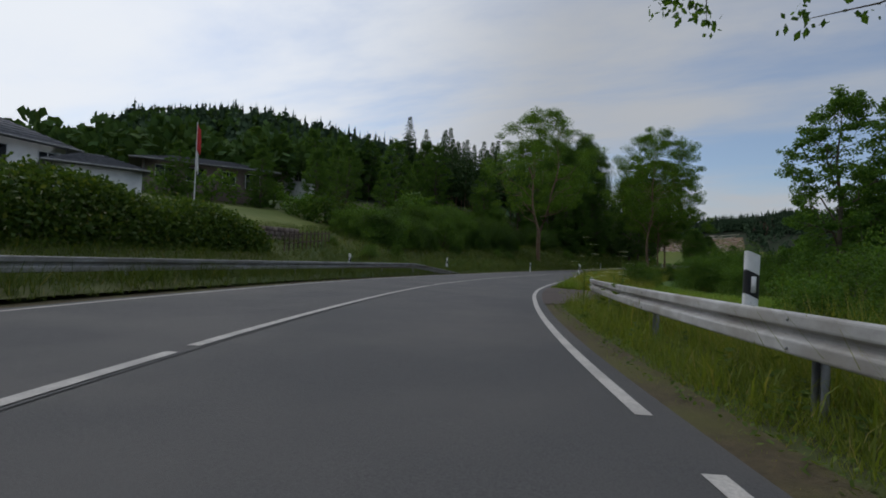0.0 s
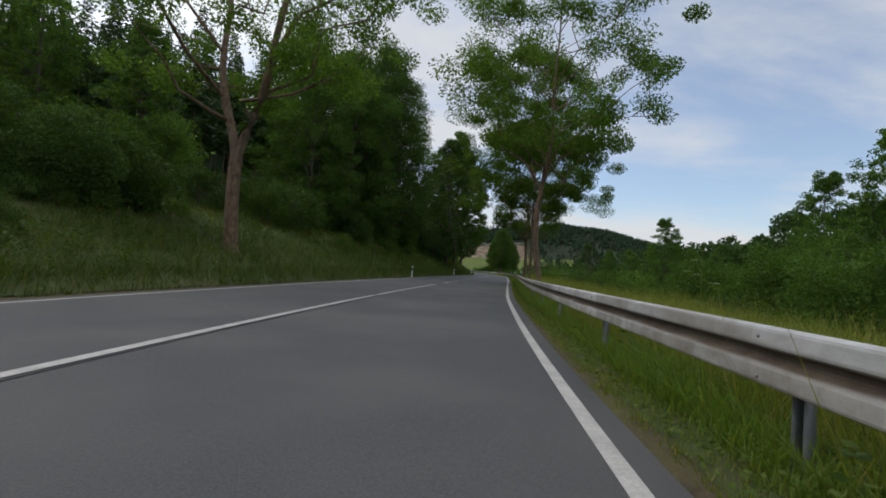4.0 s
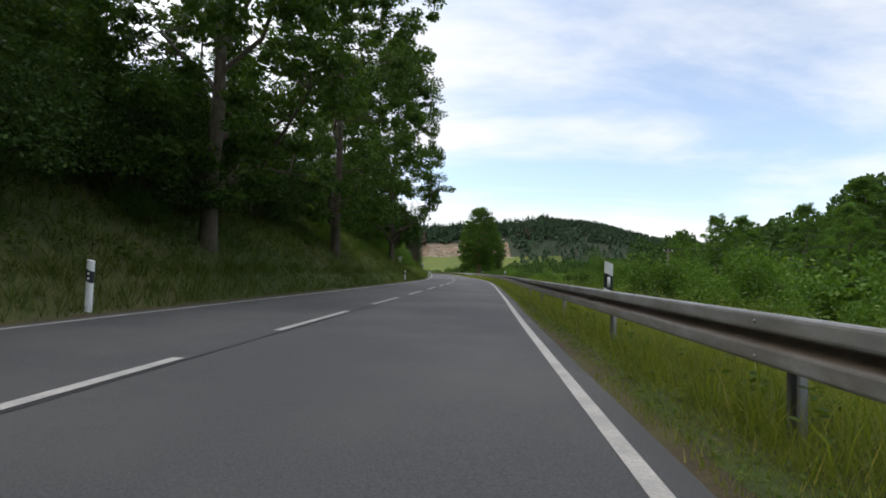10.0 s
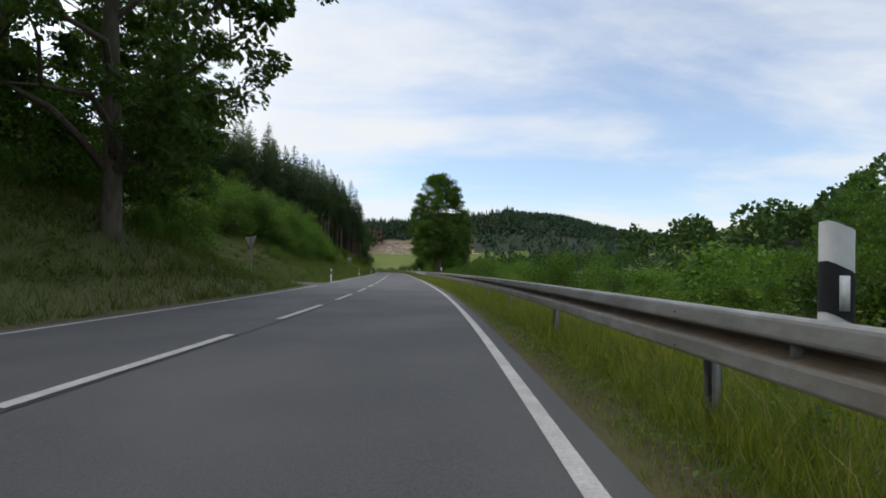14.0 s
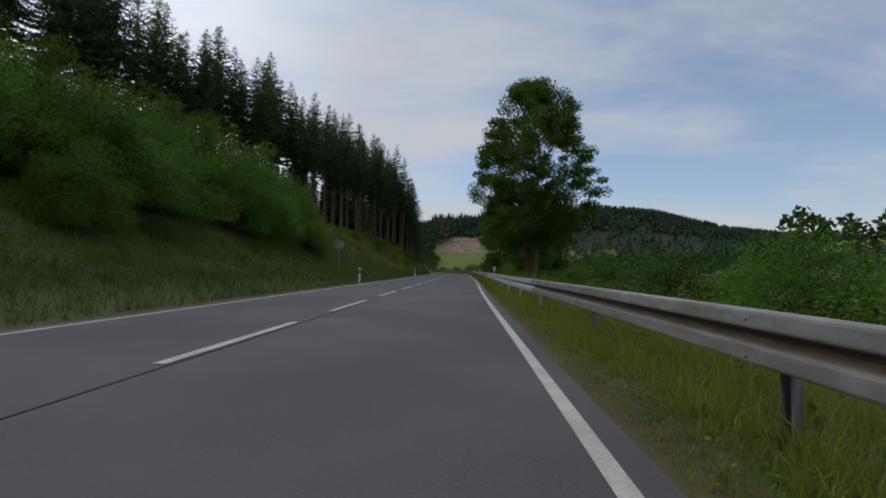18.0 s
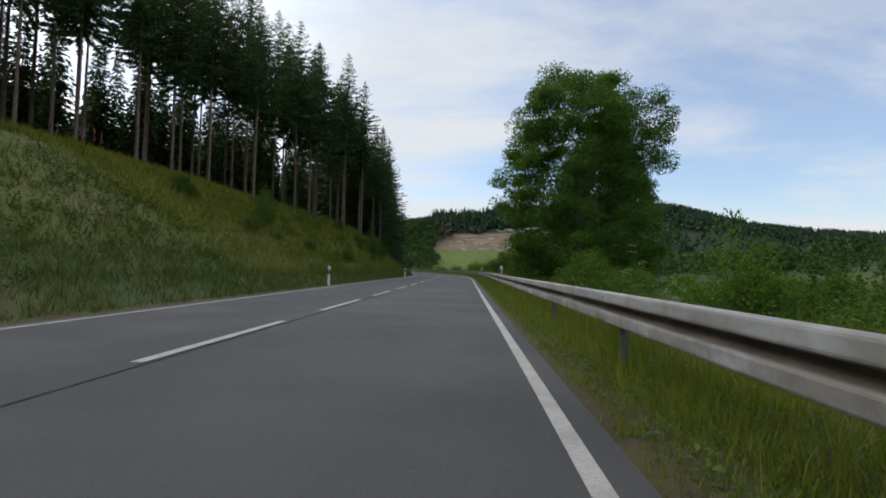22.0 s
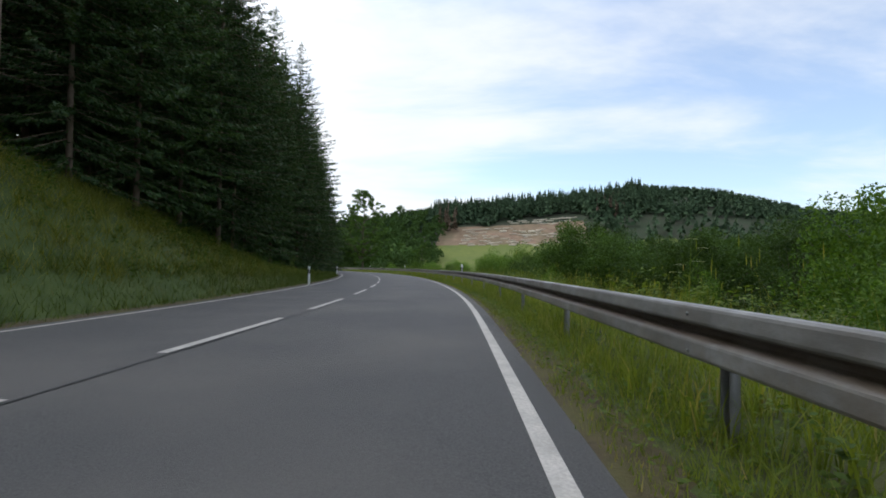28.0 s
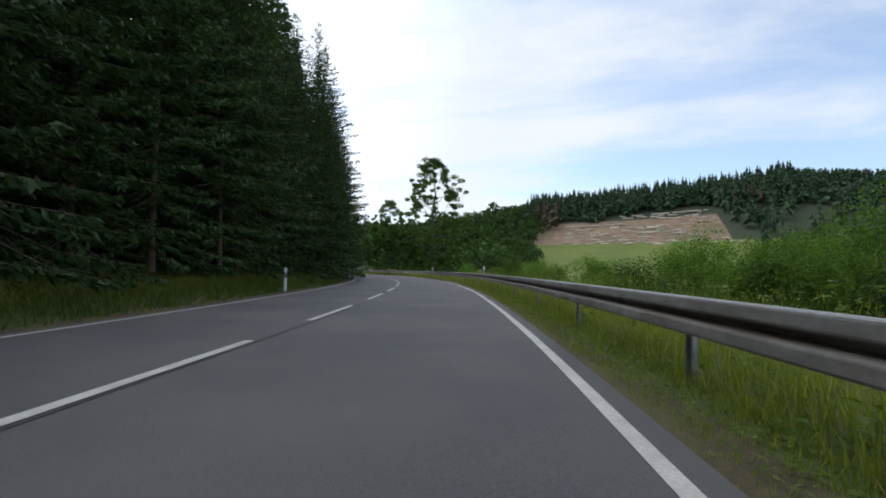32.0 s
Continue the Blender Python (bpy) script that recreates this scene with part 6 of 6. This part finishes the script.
def herbs(name, label, s0, s1, n0, n1, count, h0, h1, size, mat, seed, patchy=False):
    """Leafy weeds: upright stalks with broad leaves."""
    rng = np.random.default_rng(seed)
    s = rng.uniform(s0, s1, count); n = rng.uniform(n0, n1, count)
    xy = on_road(s, n); m = no_track(xy[:, 0], xy[:, 1], s, n); xy = xy[m]
    tall = 1.0
    if patchy:                                            # weeds grow in drifts
        g = np.array([noise.noise(Vector((a * .3, c * .3, seed))) + .5 * noise.noise(Vector((a * .9, c * .9, seed))) for a, c in xy])
        m = g > -.02
        xy = xy[m]; tall = .7 + 1.3 * np.clip(g[m], 0, .6)
    z = ground_z(xy[:, 0], xy[:, 1])
    b = Build()
    per = 16
    k = len(xy)
    h = rng.uniform(h0, h1, k) * tall
    f = rng.random((k, per))
    az = rng.random((k, per)) * 6.28
    r = (.05 + .16 * (1 - f)) * (h[:, None] + .2)
    C = np.stack([xy[:, :1] + np.cos(az) * r, xy[:, 1:] + np.sin(az) * r, z[:, None] + h[:, None] * f + .03], -1).reshape(-1, 3)
    D = np.stack([np.cos(az), np.sin(az), np.full(az.shape, .15)], -1).reshape(-1, 3)
    b.leaves(C, D, size * rng.uniform(.6, 1.4, len(C)), size * .55, rng, up=2.0)
    tagged(new(name, b.mesh(name, mat)), label, "weeds", kind="stuff")


herbs("verge_weeds", "broad-leaved green weeds below the guardrail", SA, s360, 4.75, 6.8, 1500, .15, .5, .085, M_HERB, 1)
herbs("verge_weeds", "low broad-leaved weeds in the verge grass", s_of(60), s360, 4.5, 5.8, 2600, .06, .3, .06, M_HERB, 4)
herbs("nettles", "tall nettles and brambles behind the guardrail", s100, s_of(274), 6.2, 11, 2000, .5, 1.1, .085, M_HERB, 2)
herbs("nettles", "tall nettles behind the guardrail beyond the thicket", s_of(297), s360, 6.2, 11, 800, .5, 1.2, .1, M_HERB, 22)
herbs("bank_weeds", "drifts of mixed weeds on the grassy bank", s_of(26), s_of(330), -15, -5.2, 24000, .2, .75, .1, M_BUSH, 3, patchy=True)


def clover():
    """Low flat leaves that close the turf between the grass blades."""
    rng = np.random.default_rng(17)
    n = 85000
    s = rng.uniform(SA, s360, n); cy = centre_y(s); u = rng.random(n)
    nn = lateral(('R', .4), cy) * (1 - u) + lateral(('G', .5), cy) * u
    xy = on_road(s, nn); m = no_track(xy[:, 0], xy[:, 1], s, nn); xy = xy[m]
    z = ground_z(xy[:, 0], xy[:, 1]) + rng.uniform(.02, .1, len(xy))
    a = rng.random(len(xy)) * 6.28
    b = Build()
    b.leaves(np.column_stack([xy, z]), np.stack([np.cos(a), np.sin(a), rng.uniform(.0, .7, len(xy))], 1), rng.uniform(.03, .065, len(xy)), .028, rng, up=2.5)
    tagged(new("verge_clover", b.mesh("verge_clover", M_HERB)), "low broad leaves filling the verge turf", "weeds", kind="stuff")


clover()


def umbel_plant(seed, h):
    """Hogweed: hollow stalk, forked rays and flat white flower heads. Returns meshes and their names."""
    rng = np.random.default_rng(seed)
    sb, lb = Build(), Build()
    heads = []
    sb.tube([(0, 0, -.1), (.02, .01, h * .5), (.03, .04, h)], [.013, .011, .007], 6)
    for k in range(5):
        fb = Build()
        az = k * 1.26 + rng.normal(0, .2); z0 = h * rng.uniform(.55, .95)
        t = np.array([math.cos(az) * .22, math.sin(az) * .22, z0 + .22])
        if k == 0:
            t = np.array([.03, .04, h + .12])
        sb.tube([(.02, .02, z0), t], [.006, .004], 4)
        n = 34
        r = np.sqrt(rng.random(n)) * .1; a = rng.random(n) * 6.28
        C = t + np.stack([np.cos(a) * r, np.sin(a) * r, .03 - r * .2], 1)
        fb.leaves(C, np.stack([np.cos(a), np.sin(a), np.full(n, .1)], 1), .03, .028, rng, up=6)
        heads.append(fb.mesh("umbel", M_FLOWER))
    n = 30
    a = rng.random(n) * 6.28; r = rng.uniform(.06, .28, n)
    lb.leaves(np.stack([np.cos(a) * r, np.sin(a) * r, rng.uniform(.1, h * .7, n)], 1), np.stack([np.cos(a), np.sin(a), np.full(n, .2)], 1), .15, .085, rng, up=3)
    return [sb.mesh("stalk", M_HERB, True), lb.mesh("foliage", M_HERB)] + heads


UMB = [umbel_plant(1, 1.25), umbel_plant(2, .9), umbel_plant(3, 1.5)]


def umbels():
    spots = [(y, n) for y, n in ((8, 5.5), (9.5, 5.7), (11, 5.3), (30, 6.4), (71, 6.6), (76.5, 6.3), (77.3, 6.9), (210, 8.0), (211.5, 8.4), (213, 7.6), (246, 8.2), (249, 7.4), (253.5, 6.3), (263, 6.8), (276.6, 5.75), (277.4, 5.9), (281, 6.4), (300, 6.9), (111, -6.2), (111.8, -6.5), (325, -5.6), (326, -5.9), (340, -6.1), (58, 7.5), (46, 8.2))]
    for k, (y, n) in enumerate(spots):
        x, yy = on_road(s_of(y), n)
        plant("hogweed", UMB[k % 3], ("stalk", "foliage") + ("umbel",) * 5, "hogweed with flat white flower heads", "wildflower", stand(x, yy, random.uniform(.8, 1.15), sink=.02), "hogweeds of the verge")


umbels()


def foxgloves():
    rng = np.random.default_rng(3)
    sb, fb = Build(), Build()
    sb.tube([(0, 0, -.1), (.01, 0, 1.25)], [.012, .004], 5)
    n = 40
    a = rng.random(n) * 6.28; z = rng.uniform(.55, 1.25, n); r = .07 * (1.35 - z)
    fb.leaves(np.stack([np.cos(a) * r, np.sin(a) * r, z], 1), np.stack([np.cos(a), np.sin(a), np.full(n, -.7)], 1), .07, .045, rng)
    parts = sb.mesh("stalk", M_HERB), fb.mesh("flowers", M_FOXGLOVE)
    for k in range(36):
        y = random.uniform(238, 262)
        x, yy = on_road(s_of(y), -random.uniform(15, 19.5))
        plant("foxglove", parts, ("stalk", "blossom"), "foxglove with pink flowers at the forest edge", "wildflower", stand(x, yy, random.uniform(.8, 1.2), sink=.02), "foxgloves above the bank")


foxgloves()


# ------------------------------------------------------------------ hedge, houses, flag, signs, poles
def hedge():
    rng = np.random.default_rng(8)
    root = thing("hedge", "long dense dark green garden hedge on a mound", "hedge")
    b, st = Build(), Build()
    n = 50000
    y = rng.uniform(-14, 21, n); u = rng.random(n)
    side = rng.random(n)
    wid = 2.2; top = np.interp(y, [-14, 0, 8, 15, 21], [2.2, 2.1, 1.9, 1.6, 1.2]) + .35 * np.sin(y * 1.1) * .6
    dn = np.where(side < .6, -wid * .5, rng.uniform(-wid * .5, wid * .5, n)) * -1
    hz = np.where(side < .6, top * u, top) + rng.normal(0, .16, n)
    dn = dn + rng.normal(0, .22, n) - .35 * (hz / np.maximum(top, .1)) ** 3
    ss = np.interp(y, CL[:, 1], CS)
    xy = on_road(ss, -11.2 + dn)
    z = ground_z(xy[:, 0], xy[:, 1]) + np.maximum(hz, .05)
    C = np.column_stack([xy, z])
    b.leaves(C, rng.normal(size=C.shape) + (0, 0, .4), .19, .13, rng, up=.2)
    for k in range(60):
        yy = -14 + 35 * k / 60
        p = on_road(s_of(yy), -11.2 + rng.normal(0, .3)); g = gz(*p)
        h = float(np.interp(yy, [-14, 0, 8, 15, 21], [2.2, 2.1, 1.9, 1.6, 1.2]))
        st.tube([(p[0], p[1], g - .2), (p[0] + rng.normal(0, .1), p[1] + rng.normal(0, .1), g + h * .8)], [.05, .02], 5)
    child("wood", st.mesh("wood", M_BARK), root); child("foliage", b.mesh("foliage", M_HEDGE), root)


hedge()


def house(name, label, m, w, d, wall_h, roof_h, over=.7, wall=None, chim=True, hip=True, wins=(), base=2.0):
    root = thing(name, label, "house", m)
    b = Build()
    t = .3
    b.box((-w / 2, -d / 2, -base), (w / 2, -d / 2 + t, wall_h)); b.box((-w / 2, d / 2 - t, -base), (w / 2, d / 2, wall_h))
    b.box((-w / 2, -d / 2 + t, -base), (-w / 2 + t, d / 2 - t, wall_h)); b.box((w / 2 - t, -d / 2 + t, -base), (w / 2, d / 2 - t, wall_h))
    child("wall", b.mesh("wall", wall or M_RENDER), root)
    r = Build()
    W, D, z0 = w / 2 + over, d / 2 + over, wall_h - .1
    e = D * .9 if hip else 0
    V = [(-W, -D, z0), (W, -D, z0), (W, D, z0), (-W, D, z0), (-W + e, 0, z0 + roof_h), (W - e, 0, z0 + roof_h)]
    V2 = [(x, y, z - .18) for x, y, z in V]
    r.quads(V + V2, [(0, 1, 5, 4), (2, 3, 4, 5), (6, 10, 11, 7), (8, 11, 10, 9), (0, 6, 7, 1), (1, 7, 8, 2), (2, 8, 9, 3), (3, 9, 6, 0)])
    r.tris(V + V2, [(1, 2, 5), (3, 0, 4), (7, 11, 8), (9, 10, 6)])
    ro = child("roof", r.mesh("roof", M_SLATE), root)
    for k in range(1, 9):                                   # tile courses
        f = k / 9
        for sg in (-1, 1):
            yy = sg * D * (1 - f); zz = z0 + roof_h * f + .02
            xx = W - e * f
            c = Build(); c.box((-xx, yy - .03, zz - .02), (xx, yy + .03, zz + .03))
            child("tile_course", c.mesh("tile_course", M_SLATE), ro)
    g = Build()
    g.tube([(-W, -D - .06, z0 - .05), (W, -D - .06, z0 - .05)], [.07, .07], 6); g.tube([(-w / 2 + .2, -d / 2 - .06, z0 - .1), (-w / 2 + .2, -d / 2 - .06, -base)], [.05, .05], 6)
    child("gutter", g.mesh("gutter", M_POSTGALV), root)
    if chim:
        c = Build(); c.box((-w * .2 - .4, -.4, z0 + roof_h * .4), (-w * .2 + .4, .4, z0 + roof_h + .9)); c.box((-w * .2 - .48, -.48, z0 + roof_h + .9), (-w * .2 + .48, .48, z0 + roof_h + 1.0))
        child("chimney", c.mesh("chimney", M_STONE), ro)
    for x, zc, ww, hh in wins:
        fr = Build()
        y = -d / 2 - .02
        for lo, hi in (((x - ww / 2 - .07, y - .04, zc - hh / 2 - .07), (x + ww / 2 + .07, y, zc - hh / 2)), ((x - ww / 2 - .07, y - .04, zc + hh / 2), (x + ww / 2 + .07, y, zc + hh / 2 + .07)),
                       ((x - ww / 2 - .07, y - .04, zc - hh / 2), (x - ww / 2, y, zc + hh / 2)), ((x + ww / 2, y - .04, zc - hh / 2), (x + ww / 2 + .07, y, zc + hh / 2)), ((x - .03, y - .03, zc - hh / 2), (x + .03, y, zc + hh / 2))):
            fr.box(lo, hi)
        wo = child("window", fr.mesh("frame", M_WHITE), root)
        p = Build(); p.box((x - ww / 2, y - .012, zc - hh / 2), (x + ww / 2, y - .004, zc + hh / 2))
        child("pane", p.mesh("pane", M_GLASS), wo)
        si = Build(); si.box((x - ww / 2 - .12, y - .16, zc - hh / 2 - .13), (x + ww / 2 + .12, y, zc - hh / 2 - .075))
        child("sill", si.mesh("sill", M_STONE), wo)
    return root


def houses():
    def face(x, y, tx, ty):
        return math.degrees(math.atan2(ty - y, tx - x)) + 90
    x, y = -43.5, 13.5
    house("house", "white rendered house with grey tiled hip roof", pose(x, y, gz(x, y) - 1.5, 0, 0, face(x, y, -4, 6) + 24), 9, 8, 3.9, 2.3, wins=[(-3.2, 2.6, 1.2, 1.3), (0, 2.6, 1.2, 1.3), (3.2, 2.6, 1.2, 1.3)], base=3)
    x, y = -36.5, 18.5
    house("garage", "low garage with a grey pitched roof by the hedge", pose(x, y, gz(x, y) - .3, 0, 0, face(x, y, -4, 6)), 5, 4.4, 1.9, 1.0, over=.4, chim=False, base=2)
    x, y = -49.5, 36.5
    house("house", "long low house with wide grey roof among trees", pose(x, y, gz(x, y) + .3, 0, 0, face(x, y, -4, 9)), 12, 8, 2.7, 1.3, over=1.1, chim=False, wall=M_STONE, wins=[(-4, 1.5, 1.6, 1.3), (-1.2, 1.5, 1.6, 1.3), (2.0, 1.5, 1.2, 1.3), (4.4, 1.4, 1.4, 1.5)], base=5)
    x, y = -69, 70
    house("house", "small white house half hidden in the trees", pose(x, y, gz(x, y) + 2.0, 0, 0, face(x, y, -8, 25)), 6.5, 6, 2.4, 1.3, chim=False, wins=[(-1.8, 1.5, 1.2, 1.2), (.2, 1.5, 1.2, 1.2), (2.2, 1.5, 1.2, 1.2)], base=5)


houses()


def flag():
    x, y = -38.5, 27.5
    root = thing("flagpole", "white flagpole with a limp red and white flag", "flag", stand(x, y, turn=0))
    b = Build(); b.tube([(0, 0, -.2), (0, 0, 7.0)], [.05, .03], 8)
    child("pole", b.mesh("pole", M_WHITE, True), root)
    for nm, z0, z1, mat in (("red_cloth", 4.6, 6.8, M_RED), ("white_cloth", 2.9, 4.6, M_CLOTH)):
        c = Build(); z = np.linspace(z0, z1, 10); u = np.linspace(0, 1, 7)
        V = [(.04 + .62 * uu * (1 - .5 * (zz - z0) / 2.4) * (.6 if mat is M_CLOTH else .8), .13 * math.sin(uu * 9 + zz * .8) * uu, zz - .5 * uu) for zz in z for uu in u]
        c.quads(V, [(i * 7 + j, i * 7 + j + 1, (i + 1) * 7 + j + 1, (i + 1) * 7 + j) for i in range(9) for j in range(6)])
        ob = child(nm, c.mesh(nm, mat, True), root)
        mod = ob.modifiers.new("thick", 'SOLIDIFY'); mod.thickness = .01


flag()


def steps_wall():
    """Low wall, stakes and old fence at the garden's end by the shrubs."""
    root = thing("garden_fence", "old dark wooden garden fence on the slope", "fence")
    for k in range(12):
        y = 22.5 + k * .55
        x, yy = on_road(s_of(y), -10.2 - k * .12); g = gz(x, yy)
        b = Build(); b.tube([(x, yy, g - .2), (x, yy, g + 1.1)], [.045, .04], 6)
        child("stake", b.mesh("stake", M_RAILING), root)
    for hz in (.45, .95):
        P = [(*on_road(s_of(22.5 + k * .55), -10.2 - k * .12), 0) for k in range(12)]
        P = [(p[0], p[1], gz(p[0], p[1]) + hz) for p in P]
        b = Build(); b.tube(P, [.035] * 12, 5)
        child("rail", b.mesh("rail", M_RAILING), root)
    w = thing("retaining_wall", "low dark stone wall below the lawn", "wall", kind="structure")
    for r in range(3):
        for k in range(14):
            y = 20.6 + k * .5 + .25 * (r % 2)
            x, yy = on_road(s_of(y), -13.2); g = gz(x, yy) - .1
            b = Build(); b.box((-.24, -.16, 0), (.24, .16, .3))
            child("stone", b.mesh("stone", M_STONE), w, m=pose(x, yy, g + r * .3, 0, 0, 100 + random.uniform(-4, 4)))


steps_wall()


def sign_posts():
    x, y = -16.0, 185.3
    z = max(gz(x, y), 0)
    root = thing("yield_sign", "triangular yield sign on a grey post seen from behind", "traffic sign", pose(x, y, z, 0, 5, 150))
    b = Build(); b.tube([(0, 0, -.4), (0, 0, 2.9)], [.03, .03], 8)
    child("post", b.mesh("post", M_POSTGALV, True), root)
    p = Build()
    r = .5
    A = [(-r, 0, 2.9), (r, 0, 2.9), (0, 0, 2.03)]
    p.tris([(a, -.045, c) for a, _, c in A] + [(a, -.035, c) for a, _, c in A], [(0, 1, 2), (5, 4, 3)])
    p.quads([(a, -.045, c) for a, _, c in A] + [(a, -.035, c) for a, _, c in A], [(0, 3, 4, 1), (1, 4, 5, 2), (2, 5, 3, 0)])
    pl = child("plate", p.mesh("plate", M_SIGNBACK), root)
    f = Build(); f.tris([(a * .98, -.048, 2.6 + (c - 2.6) * .98) for a, _, c in A], [(0, 1, 2)])
    child("red_border", f.mesh("red_border", M_REDSIGN), pl)
    f = Build(); f.tris([(a * .66, -.051, 2.61 + (c - 2.61) * .66) for a, _, c in A], [(0, 1, 2)])
    child("white_field", f.mesh("white_field", M_WHITE), pl)
    # round sign for oncoming traffic, seen from behind
    x, y = -16.2, 226
    root = thing("round_sign", "small round traffic sign on a grey tube post", "traffic sign", pose(x, y, gz(x, y), 0, 0, 170))
    b = Build(); b.tube([(0, 0, -.4), (0, 0, 2.25)], [.028, .028], 8)
    child("post", b.mesh("post", M_POSTGALV, True), root)
    p = Build(); p.tube([(0, -.035, 1.95), (0, -.045, 1.95), (0, -.047, 1.95)], [.3, .3, .001], 28); p.tube([(0, -.033, 1.95), (0, -.035, 1.95)], [.001, .3], 28)
    pl = child("plate", p.mesh("plate", M_SIGNBACK), root)


sign_posts()


def power_poles():
    tops = []
    for x, y, h in ((16.5, 172.1, 5.9), (34, 128, 7), (2.5, 300, 7.2)):
        z = gz(x, y)
        root = thing("utility_pole", "grey weathered wooden utility pole", "pole", pose(x, y, z))
        b = Build(); b.tube([(0, 0, -.5), (0, 0, h)], [.12, .09], 9)
        child("pole", b.mesh("pole", M_WOOD, True), root)
        c = Build(); c.box((-.55, -.05, h - .35), (.55, .05, h - .25))
        child("crossarm", c.mesh("crossarm", M_WOOD), root)
        for dx in (-.45, .45):
            i = Build(); i.tube([(dx, 0, h - .25), (dx, 0, h - .18), (dx, 0, h - .1)], [.03, .045, .02], 8)
            child("insulator", i.mesh("insulator", M_WHITE, True), root)
        tops.append((x, y, z + h - .1))
    for k in (-.45, .45):
        a, c = tops[0], tops[1]
        root = thing("power_line", "thin sagging overhead wire", "wire")
        b = Build()
        q = np.linspace(0, 1, 16)
        P = np.stack([a[0] + k + (c[0] - a[0]) * q, a[1] + (c[1] - a[1]) * q, a[2] + (c[2] - a[2]) * q - 3.2 * q * (1 - q)], 1)
        b.tube(P, [.008] * 16, 4)
        child("wire", b.mesh("wire", M_BLACK), root)


power_poles()
